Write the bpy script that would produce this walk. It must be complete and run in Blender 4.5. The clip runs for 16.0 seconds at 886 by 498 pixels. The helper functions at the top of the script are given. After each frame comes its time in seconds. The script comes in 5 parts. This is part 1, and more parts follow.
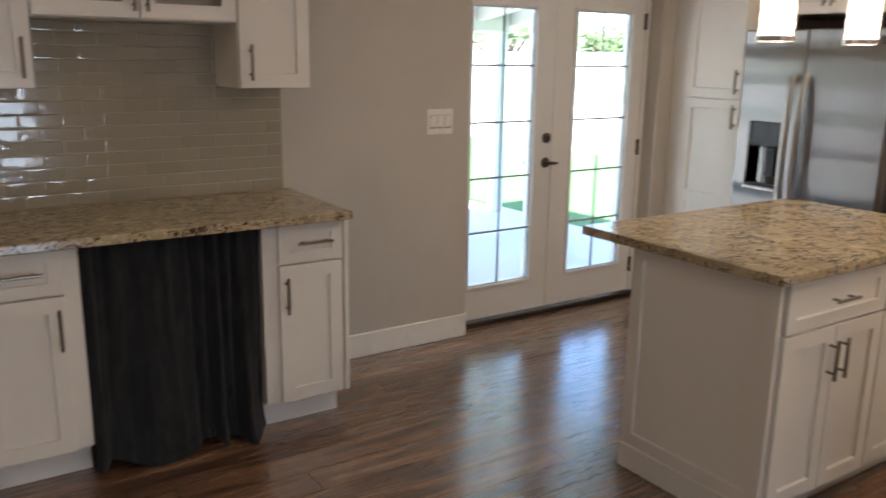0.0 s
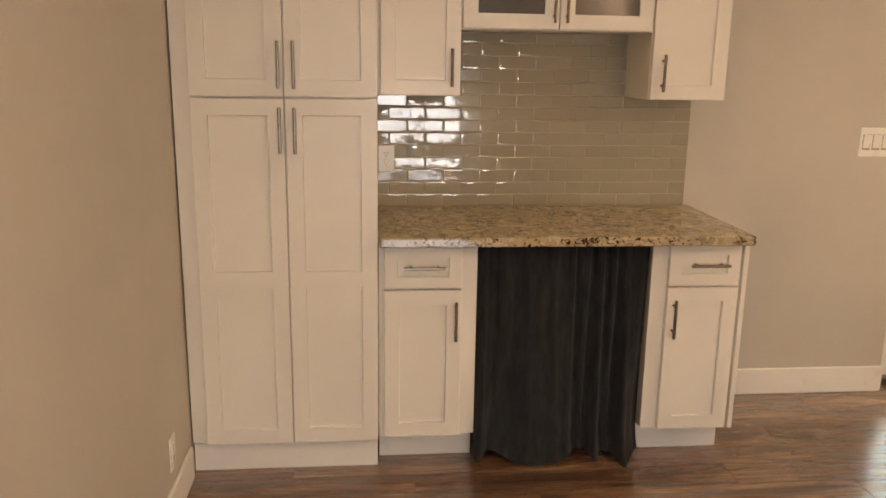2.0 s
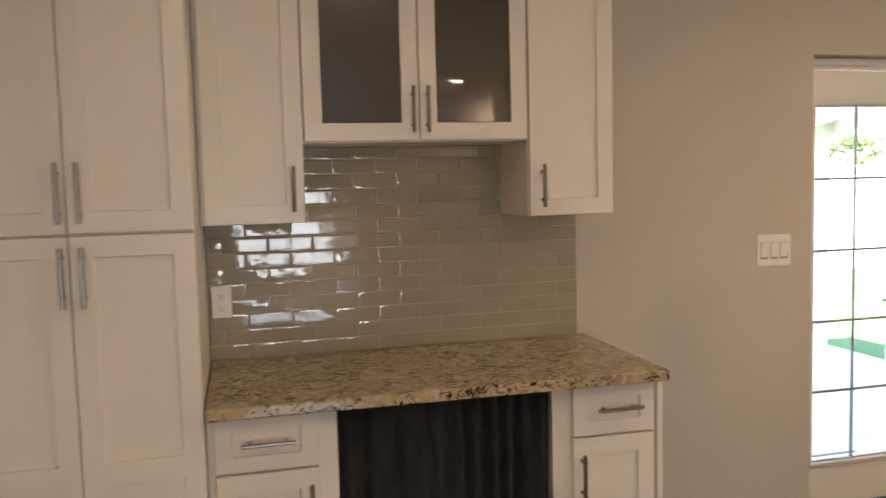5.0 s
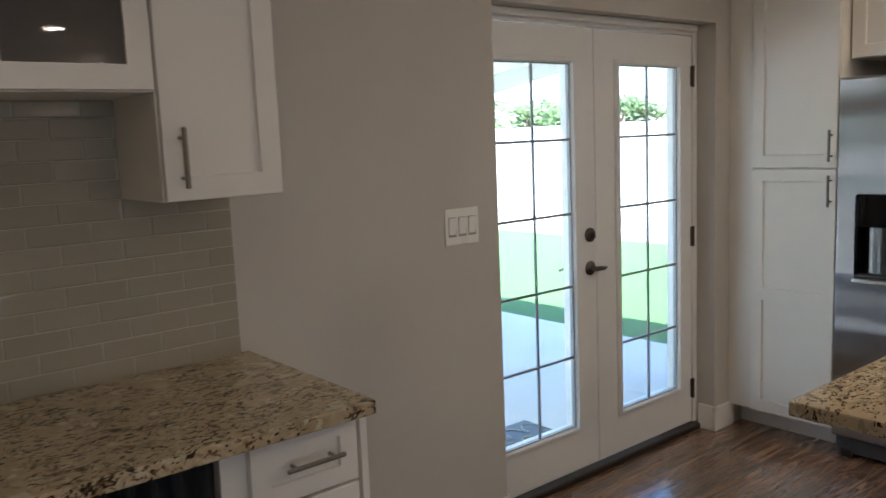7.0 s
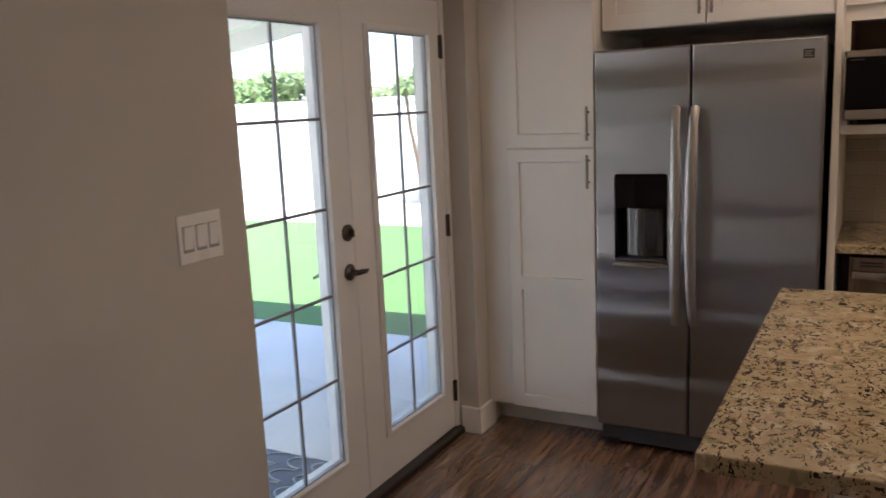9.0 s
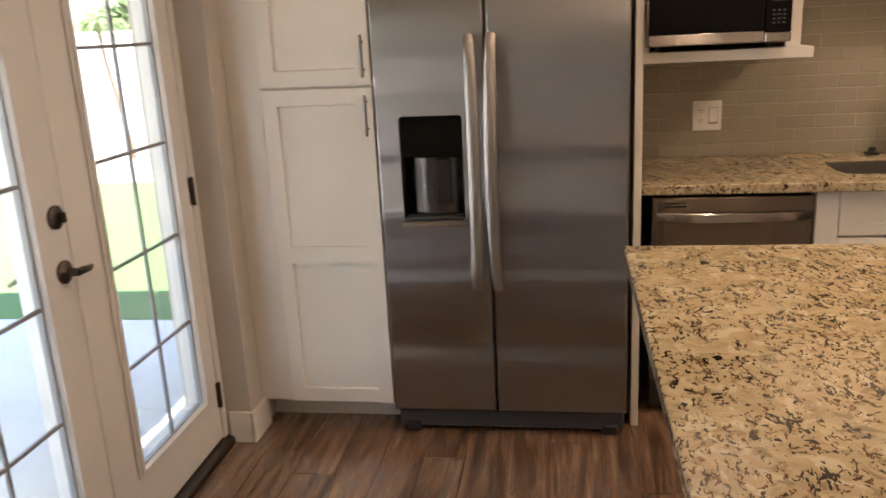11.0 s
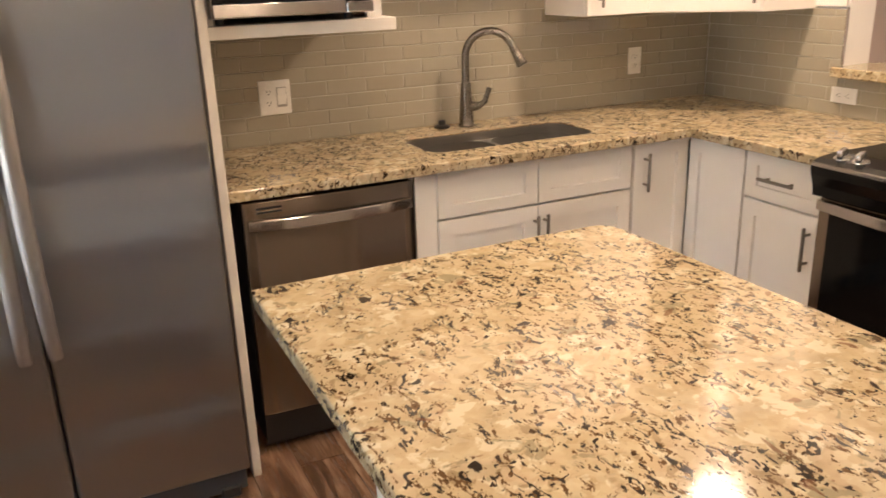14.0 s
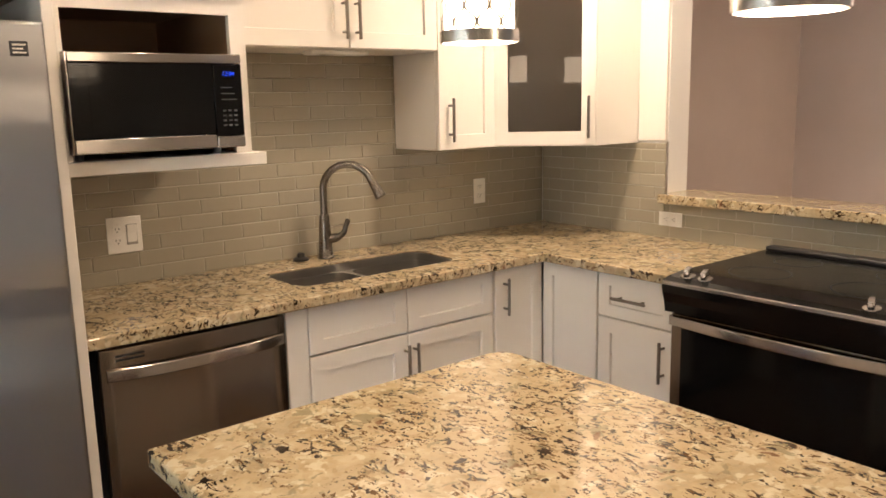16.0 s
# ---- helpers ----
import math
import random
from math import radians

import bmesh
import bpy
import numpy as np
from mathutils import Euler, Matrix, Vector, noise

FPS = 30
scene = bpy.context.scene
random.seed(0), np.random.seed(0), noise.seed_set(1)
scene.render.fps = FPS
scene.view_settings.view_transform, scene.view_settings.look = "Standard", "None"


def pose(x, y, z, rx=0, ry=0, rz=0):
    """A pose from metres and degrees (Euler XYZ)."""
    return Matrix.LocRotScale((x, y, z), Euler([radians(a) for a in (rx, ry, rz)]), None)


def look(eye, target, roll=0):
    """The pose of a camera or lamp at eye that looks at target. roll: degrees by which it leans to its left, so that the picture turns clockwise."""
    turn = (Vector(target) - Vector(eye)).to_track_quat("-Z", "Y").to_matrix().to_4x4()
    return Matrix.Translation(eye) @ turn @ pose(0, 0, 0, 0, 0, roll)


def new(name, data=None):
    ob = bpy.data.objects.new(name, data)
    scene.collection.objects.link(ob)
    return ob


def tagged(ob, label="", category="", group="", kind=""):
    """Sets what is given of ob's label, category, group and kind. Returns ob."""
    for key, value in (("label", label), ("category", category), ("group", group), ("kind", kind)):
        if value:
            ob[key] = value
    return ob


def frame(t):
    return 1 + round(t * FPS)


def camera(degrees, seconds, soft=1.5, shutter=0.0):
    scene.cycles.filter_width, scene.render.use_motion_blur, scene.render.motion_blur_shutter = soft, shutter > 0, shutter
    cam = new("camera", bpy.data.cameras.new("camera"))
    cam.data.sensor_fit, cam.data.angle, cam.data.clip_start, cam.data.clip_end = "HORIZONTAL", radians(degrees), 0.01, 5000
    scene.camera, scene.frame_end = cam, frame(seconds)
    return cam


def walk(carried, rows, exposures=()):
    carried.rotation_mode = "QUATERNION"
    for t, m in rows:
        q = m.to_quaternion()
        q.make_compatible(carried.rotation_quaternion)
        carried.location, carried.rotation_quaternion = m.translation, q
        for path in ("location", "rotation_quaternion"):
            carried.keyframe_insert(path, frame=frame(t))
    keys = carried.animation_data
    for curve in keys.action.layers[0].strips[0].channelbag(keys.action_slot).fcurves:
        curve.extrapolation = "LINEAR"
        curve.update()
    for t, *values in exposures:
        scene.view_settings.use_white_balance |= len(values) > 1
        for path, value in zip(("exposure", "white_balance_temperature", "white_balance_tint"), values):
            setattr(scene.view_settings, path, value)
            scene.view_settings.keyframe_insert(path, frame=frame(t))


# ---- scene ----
cam = camera(57.3, 16.0, 1.5, 0.4)
EXPOSURE = [(0.0, 2.87, 5850, 13), (0.5, 3.15, 6150, 18), (1.5, 3.72, 7250, 18), (3.0, 3.48, 7900, 17), (5.5, 3.20, 6300, 13), (7.0, 2.55, 5450, 9), (8.0, 2.30, 5650, 14), (9.0, 2.24, 6050, 20), (11.5, 3.22, 6850, 19), (12.5, 3.37, 7050, 19), (14.5, 3.72, 6250, 16), (16.0, 3.47, 6250, 14)]
PATH = [
    (0, (-1.459, -3.557, 1.531), (-0.38, -1.938, 1.069), 0.9),
    (0.5, (-1.437, -3.519, 1.546), (-0.61, -1.775, 1.022), 1.0),
    (1, (-1.424, -3.49, 1.551), (-0.88, -1.64, 1.023), 1.2),
    (1.5, (-1.426, -3.477, 1.541), (-1.113, -1.569, 1.027), 1.2),
    (2, (-1.414, -3.467, 1.541), (-1.223, -1.529, 1.082), 0.9),
    (2.5, (-1.407, -3.45, 1.55), (-1.25, -1.491, 1.183), 0.6),
    (3, (-1.368, -3.466, 1.536), (-1.237, -1.487, 1.28), 0.3),
    (3.2, (-1.363, -3.441, 1.532), (-1.231, -1.457, 1.312), 0.2),
    (5.3, (-1.201, -2.796, 1.513), (-0.609, -0.893, 1.351), -1.7),
    (5.5, (-1.167, -2.725, 1.52), (-0.495, -0.849, 1.35), -1.8),
    (6, (-1.125, -2.533, 1.517), (-0.238, -0.751, 1.329), -2.1),
    (6.5, (-1.08, -2.352, 1.517), (0.035, -0.708, 1.279), -2.3),
    (7, (-1.001, -2.191, 1.516), (0.253, -0.657, 1.245), -2.4),
    (7.5, (-0.91, -2.043, 1.53), (0.442, -0.598, 1.242), -2.5),
    (8, (-0.856, -1.871, 1.541), (0.633, -0.57, 1.237), -2.5),
    (8.5, (-0.802, -1.716, 1.531), (0.827, -0.602, 1.21), -2.6),
    (9, (-0.687, -1.599, 1.524), (1.038, -0.652, 1.169), -2.6),
    (9.2, (-0.637, -1.559, 1.527), (1.117, -0.673, 1.155), -2.6),
    (11.3, (-0.074, -1.128, 1.478), (1.844, -0.955, 0.937), -2.8),
    (11.5, (-0.024, -1.095, 1.457), (1.898, -1.013, 0.911), -2.7),
    (12, (0.074, -1.043, 1.468), (1.98, -1.186, 0.879), -2.6),
    (12.5, (0.171, -0.988, 1.479), (2.03, -1.368, 0.848), -2.4),
    (13, (0.288, -1.013, 1.477), (2.099, -1.553, 0.823), -2.3),
    (13.5, (0.394, -1.05, 1.485), (2.159, -1.721, 0.826), -2.2),
    (14, (0.444, -1.05, 1.497), (2.157, -1.853, 0.848), -1.9),
    (14.5, (0.498, -0.997, 1.502), (2.151, -1.956, 0.912), -1.6),
    (15, (0.531, -0.953, 1.507), (2.139, -2.03, 1.004), -1.4),
    (15.5, (0.557, -0.911, 1.511), (2.126, -2.079, 1.094), -1.2),
    (16, (0.576, -0.902, 1.507), (2.106, -2.139, 1.148), -1.2),
]
walk(cam, [(t, look(eye, target, roll)) for t, eye, target, roll in PATH], EXPOSURE)

# ---- light ----
world = bpy.data.worlds.new("sky")
scene.world = world
world.use_nodes = True
wn = world.node_tree.nodes
sky = wn.new("ShaderNodeTexSky")
sky.sky_type = "NISHITA"
sky.sun_disc = False
sky.sun_elevation = radians(74)
sky.sun_rotation = radians(-100)
world.node_tree.links.new(sky.outputs[0], wn["Background"].inputs[0])
wn["Background"].inputs[1].default_value = 0.15


def lamp(name, kind, m, energy, colour, **extra):
    data = bpy.data.lights.new(name, kind)
    data.energy, data.color = energy, colour
    for key, value in extra.items():
        if key == "size":
            data.size = value
        elif key == "size_y":
            data.shape = "RECTANGLE"
            data.size_y = value
        elif key == "angle":
            data.angle = radians(value)
        elif key == "disk":
            data.shape = "DISK"
            data.size = value
        elif key == "spread":
            data.spread = radians(value)
        elif key == "radius":
            data.shadow_soft_size = value
    ob = new(name, data)
    ob.matrix_world = m
    return ob


Y_W = -8.5
SUN_FROM = Vector((-0.25, -0.10, 0.95))
lamp("sun", "SUN", look(SUN_FROM * 30, (0, 0, 0)), 5.0, (1.0, 0.95, 0.87), angle=0.5)
WARM = (1.0, 0.76, 0.53)
DAY = (0.80, 0.90, 1.0)
# Entries 5, 6 and 8 are inferred ceiling cans; the rest are added fill.
CANS_AND_FILL = [(-0.75, -1.35, 0.17), (-1.48, -2.7, 0.64), (1.05, -1.15, 0.2), (1.85, -1.15, 0.35), (2.31, -1.81, 0.62), (2.49, -3.19, 2.1), (1.50, -3.05, 0.75), (0.72, -4.95, 0.65), (1.50, -5.97, 2.6)]
for cx, cy, watts in CANS_AND_FILL:
    lamp("can_or_fill_light", "AREA", look((cx, cy, 2.425), (cx, cy, 0)), watts, WARM, disk=0.13)
# daylight through the living-room window behind the walker
lamp("window_light", "AREA", look((-0.65, Y_W - 0.06, 0.73), (-0.65, 0, 0.80)), 5.6, DAY, size=1.28, size_y=0.84)

# ---- materials ----


def nodes_of(name):
    mat = bpy.data.materials.new(name)
    mat.use_nodes = True
    nt = mat.node_tree
    return mat, nt, nt.nodes, nt.links, nt.nodes["Principled BSDF"]


def coords(nt, which="Position", scale=(1, 1, 1), turn=(0, 0, 0)):
    mp = nt.nodes.new("ShaderNodeMapping")
    mp.inputs["Scale"].default_value = scale
    mp.inputs["Rotation"].default_value = turn
    if which == "Position":
        src = nt.nodes.new("ShaderNodeNewGeometry").outputs["Position"]
    else:
        src = nt.nodes.new("ShaderNodeTexCoord").outputs[which]
    nt.links.new(src, mp.inputs["Vector"])
    return mp.outputs["Vector"]


def noise_tex(nt, vec, scale, detail=3.0, rough=0.55, warp=0.0):
    n = nt.nodes.new("ShaderNodeTexNoise")
    n.inputs["Scale"].default_value = scale
    n.inputs["Detail"].default_value = detail
    n.inputs["Roughness"].default_value = rough
    n.inputs["Distortion"].default_value = warp
    nt.links.new(vec, n.inputs["Vector"])
    return n.outputs["Fac"]


def ramp(nt, fac, stops, smooth=False):
    r = nt.nodes.new("ShaderNodeValToRGB")
    e = r.color_ramp.elements
    while len(e) < len(stops):
        e.new(0.5)
    for el, (p, c) in zip(e, stops):
        el.position = p
        el.color = (*c, 1) if len(c) == 3 else c
    if smooth:
        r.color_ramp.interpolation = "EASE"
    nt.links.new(fac, r.inputs["Fac"])
    return r.outputs["Color"]


def mix(nt, fac, a, b, mode="MIX"):
    m = nt.nodes.new("ShaderNodeMix")
    m.data_type, m.blend_type = "RGBA", mode
    for value, socket in ((fac, m.inputs[0]), (a, m.inputs[6]), (b, m.inputs[7])):
        if isinstance(value, (int, float)):
            socket.default_value = value
        elif isinstance(value, tuple):
            socket.default_value = (*value, 1)
        else:
            nt.links.new(value, socket)
    return m.outputs[2]


def bump(nt, fac, bsdf, strength=0.2, distance=0.002):
    b = nt.nodes.new("ShaderNodeBump")
    b.inputs["Strength"].default_value = strength
    b.inputs["Distance"].default_value = distance
    nt.links.new(fac, b.inputs["Height"])
    nt.links.new(b.outputs[0], bsdf.inputs["Normal"])


def grey(v):
    return (v, v, v)


def paint(name, colour, rough=0.5, grain=160, depth=0.12, vary=0.05, distance=0.001, coat=0.0):
    """Painted surface: faint blotches, fine relief."""
    mat, nt, n, l, b = nodes_of(name)
    vec = coords(nt)
    big = noise_tex(nt, vec, 2.2, 4)
    fine = noise_tex(nt, vec, grain, 2)
    lo = tuple(c * (1 - vary) for c in colour)
    hi = tuple(min(1, c * (1 + vary)) for c in colour)
    l.new(ramp(nt, big, [(0.3, lo), (0.7, hi)]), b.inputs["Base Color"])
    r = ramp(nt, noise_tex(nt, vec, 7, 3), [(0.3, grey(rough - 0.06)), (0.7, grey(rough + 0.06))])
    l.new(r, b.inputs["Roughness"])
    bump(nt, fine, b, depth, distance)
    if coat:
        b.inputs["Coat Weight"].default_value = coat
    return mat


M_WALL = paint("wall_paint", (0.53, 0.495, 0.44), 0.62, 110, 0.22, 0.03, 0.0015)
M_CEIL = paint("ceiling_paint", (0.78, 0.76, 0.72), 0.8, 90, 0.4, 0.02, 0.002)
M_CAB = paint("cabinet_paint", (0.80, 0.765, 0.70), 0.34, 220, 0.05, 0.025)
M_TRIM = paint("trim_paint", (0.80, 0.785, 0.75), 0.32, 200, 0.05, 0.02)
M_DOORP = paint("door_paint", (0.78, 0.775, 0.76), 0.36, 200, 0.06, 0.02)
M_PLASTIC = paint("white_plastic", (0.83, 0.82, 0.78), 0.28, 300, 0.03, 0.01)
M_NICHE = paint("niche_board", (0.38, 0.235, 0.135), 0.5, 120, 0.1, 0.12)
M_BLACK = paint("black_plastic", (0.016, 0.016, 0.017), 0.35, 200, 0.08, 0.1)
M_GREYPL = paint("grey_plastic", (0.055, 0.057, 0.06), 0.45, 200, 0.08, 0.1)
M_STUCCO = paint("stucco", (0.72, 0.70, 0.66), 0.85, 40, 0.5, 0.06, 0.004)
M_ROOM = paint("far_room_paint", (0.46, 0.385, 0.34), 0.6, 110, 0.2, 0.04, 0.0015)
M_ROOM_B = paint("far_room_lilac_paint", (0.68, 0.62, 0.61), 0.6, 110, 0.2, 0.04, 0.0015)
M_BLOCKS = paint("block_wall_paint", (0.80, 0.78, 0.74), 0.9, 30, 0.5, 0.07, 0.004)


def metal(name, colour, rough, stretch=(1, 1, 60), grain=40, depth=0.02, vary=0.06, brushed=0.0):
    """Brushed metal: fine streaks across the shorter scale."""
    mat, nt, n, l, b = nodes_of(name)
    b.inputs["Metallic"].default_value = 1.0
    b.inputs["Base Color"].default_value = (*colour, 1)
    vec = coords(nt, "Position", stretch)
    s = noise_tex(nt, vec, grain, 3)
    l.new(ramp(nt, s, [(0.3, grey(rough - vary)), (0.7, grey(rough + vary))]), b.inputs["Roughness"])
    bump(nt, noise_tex(nt, coords(nt, "Position", (1, 1, 1.6)), 2.6, 1.0), b, depth, 0.02)
    if brushed:
        tan = n.new("ShaderNodeTangent")
        tan.direction_type, tan.axis = "RADIAL", "Z"
        l.new(tan.outputs[0], b.inputs["Tangent"])
        b.inputs["Anisotropic"].default_value = brushed
        b.inputs["Anisotropic Rotation"].default_value = 0.25
    return mat


M_STEEL = metal("stainless_steel", (0.23, 0.185, 0.145), 0.17, (1, 1, 1), 2, 0.16, 0.012, 0.85)
M_TRIMST = metal("brushed_trim_steel", (0.46, 0.43, 0.40), 0.22, (1, 1, 1), 5, 0.02, 0.02, 0.85)


def rolled_steel(name, colour, rough):
    """Sheet steel with a vertical grain and the faint waves of a rolled door skin."""
    mat, nt, n, l, b = nodes_of(name)
    b.inputs["Metallic"].default_value = 1.0
    b.inputs["Base Color"].default_value = (*colour, 1)
    b.inputs["Roughness"].default_value = rough
    bump(nt, noise_tex(nt, coords(nt, "Position", (0.12, 0.12, 4.0)), 1.0, 1.0, 0.4, 0.0), b, 1.0, 0.052)
    tan = n.new("ShaderNodeTangent")
    tan.direction_type, tan.axis = "RADIAL", "Z"
    l.new(tan.outputs[0], b.inputs["Tangent"])
    b.inputs["Anisotropic"].default_value = 0.97
    return mat


M_FRIDGE = rolled_steel("rolled_steel", (0.345, 0.337, 0.333), 0.29)
M_BAR = metal("satin_bar_steel", (0.40, 0.375, 0.35), 0.42, (1, 1, 1), 5, 0.0, 0.03)
M_STEELB = metal("bright_steel", (0.55, 0.53, 0.50), 0.24, (1, 1, 1), 5, 0.02, 0.02)
# mid-grey: painted shadow round the switch rockers, and the doormat's scallop colour
M_SHADOW_SCALLOP = paint("gap_shadow_and_scallop_grey", (0.33, 0.32, 0.30), 0.5)
M_GRILLE = paint("glazing_bar_paint", (0.28, 0.29, 0.30), 0.45)
M_DSTEEL = metal("dark_steel", (0.12, 0.116, 0.112), 0.22, (1, 1, 1), 3, 0.02, 0.02)
M_NICKEL = metal("brushed_nickel", (0.25, 0.225, 0.19), 0.34, (1, 1, 1), 300, 0.02)
M_FAUCET = metal("faucet_nickel", (0.215, 0.19, 0.16), 0.27, (1, 1, 1), 300, 0.02)
M_SINK = metal("sink_steel", (0.52, 0.50, 0.47), 0.33, (1, 1, 1), 3, 0.0, 0.01)
M_BRONZE = metal("dark_bronze", (0.11, 0.095, 0.085), 0.35, (1, 1, 1), 200, 0.03)


def make_granite():
    mat, nt, n, l, b = nodes_of("granite")
    vec = coords(nt, "Object", (0.95, 0.95, 0.95))
    warp = nt.nodes.new("ShaderNodeVectorMath")
    warp.operation = "MULTIPLY_ADD"
    nz = nt.nodes.new("ShaderNodeTexNoise")
    nz.inputs["Scale"].default_value = 14
    nz.inputs["Detail"].default_value = 2
    l.new(vec, nz.inputs["Vector"])
    l.new(nz.outputs["Color"], warp.inputs[0])
    warp.inputs[1].default_value = (0.03, 0.03, 0.03)
    l.new(vec, warp.inputs[2])
    v = warp.outputs[0]
    base = ramp(nt, noise_tex(nt, vec, 9, 4, 0.62), [(0.30, (0.36, 0.29, 0.19)), (0.43, (0.55, 0.44, 0.29)), (0.52, (0.66, 0.55, 0.39)), (0.60, (0.60, 0.47, 0.34)), (0.72, (0.44, 0.38, 0.27))])
    # fine cream and tan grains
    cells = nt.nodes.new("ShaderNodeTexVoronoi")
    cells.inputs["Scale"].default_value = 75
    l.new(v, cells.inputs["Vector"])
    sep = nt.nodes.new("ShaderNodeSeparateColor")
    l.new(cells.outputs["Color"], sep.inputs[0])
    grains = ramp(nt, sep.outputs[0], [(0.0, (0.46, 0.36, 0.24)), (0.4, (0.60, 0.50, 0.35)), (0.8, (0.72, 0.64, 0.50)), (1.0, (0.50, 0.45, 0.36))])
    col = mix(nt, 0.36, base, grains)
    # pale quartz crystals and smooth tan pools
    pale = ramp(nt, noise_tex(nt, v, 30, 3, 0.55, 0.3), [(0.565, grey(0)), (0.60, grey(0.8))])
    col = mix(nt, pale, col, (0.76, 0.69, 0.55))
    pool = ramp(nt, noise_tex(nt, v, 7, 2, 0.5, 0.5), [(0.57, grey(0)), (0.62, grey(0.85))])
    col = mix(nt, pool, col, (0.58, 0.475, 0.33))
    # clusters of dark minerals: where they gather, brown halos, broken veins and specks
    where = noise_tex(nt, vec, 8, 3, 0.6, 0.3)
    gate = ramp(nt, where, [(0.40, grey(0.08)), (0.52, grey(1))])
    halo = ramp(nt, noise_tex(nt, v, 38, 3, 0.6, 0.5), [(0.56, grey(0)), (0.63, grey(0.65))])
    col = mix(nt, mix(nt, 1.0, halo, gate, "MULTIPLY"), col, (0.27, 0.20, 0.115))
    olive = ramp(nt, noise_tex(nt, v, 24, 3, 0.6, 0.7), [(0.60, grey(0)), (0.64, grey(0.7))])
    col = mix(nt, olive, col, (0.30, 0.275, 0.19))
    for turn, size, width, share, dark in ((0.2, 16, 0.018, 0.57, (0.030, 0.019, 0.011)), (-0.4, 25, 0.023, 0.575, (0.045, 0.027, 0.014)), (0.9, 38, 0.032, 0.56, (0.15, 0.09, 0.045))):
        mp = nt.nodes.new("ShaderNodeMapping")
        mp.inputs["Rotation"].default_value = (0.3, 0.2, turn)
        mp.inputs["Scale"].default_value = (0.7, 1.5, 1.2)
        l.new(v, mp.inputs["Vector"])
        vein = ramp(nt, noise_tex(nt, mp.outputs[0], size, 3, 0.65, 0.1), [(0.5 - 1.6 * width, grey(0)), (0.5 - 0.6 * width, grey(1)), (0.5 + 0.6 * width, grey(1)), (0.5 + 1.6 * width, grey(0))])
        broken = ramp(nt, noise_tex(nt, mp.outputs[0], size * 1.7, 2, 0.5), [(share, grey(0)), (share + 0.035, grey(1))])
        m = ramp(nt, mix(nt, 1.0, mix(nt, 1.0, vein, broken, "MULTIPLY"), gate, "MULTIPLY"), [(0.12, grey(0)), (0.38, grey(1))])
        col = mix(nt, m, col, dark)
    for size, lo, dark in ((42, 0.665, (0.030, 0.019, 0.012)), (75, 0.665, (0.08, 0.05, 0.028))):
        speck = ramp(nt, noise_tex(nt, v, size, 2, 0.55, 0.4), [(lo, grey(0)), (lo + 0.025, grey(1))])
        col = mix(nt, ramp(nt, mix(nt, 1.0, speck, gate, "MULTIPLY"), [(0.12, grey(0)), (0.4, grey(1))]), col, dark)
    rust = ramp(nt, noise_tex(nt, v, 26, 2, 0.5, 0.6), [(0.69, grey(0)), (0.73, grey(0.7))])
    col = mix(nt, rust, col, (0.20, 0.09, 0.05))
    col = mix(nt, 1.0, col, (0.75, 0.73, 0.645), "MULTIPLY")
    l.new(col, b.inputs["Base Color"])
    b.inputs["Roughness"].default_value = 0.10
    b.inputs["Specular IOR Level"].default_value = 0.42
    b.inputs["Coat Weight"].default_value = 0.12
    b.inputs["Coat Roughness"].default_value = 0.03
    bump(nt, noise_tex(nt, vec, 300, 1), b, 0.03, 0.0004)
    return mat


M_GRANITE = make_granite()


def make_tile():
    mat, nt, n, l, b = nodes_of("glass_tile")
    info = nt.nodes.new("ShaderNodeObjectInfo")
    col = ramp(nt, info.outputs["Random"], [(0.0, (0.335, 0.305, 0.236)), (1.0, (0.365, 0.333, 0.26))])
    l.new(col, b.inputs["Base Color"])
    b.inputs["Roughness"].default_value = 0.045
    bump(nt, noise_tex(nt, coords(nt), 13, 2), b, 0.16, 0.005)
    return mat


M_TILE = make_tile()
M_GROUT = paint("grout", (0.47, 0.435, 0.355), 0.8, 250, 0.3, 0.05)


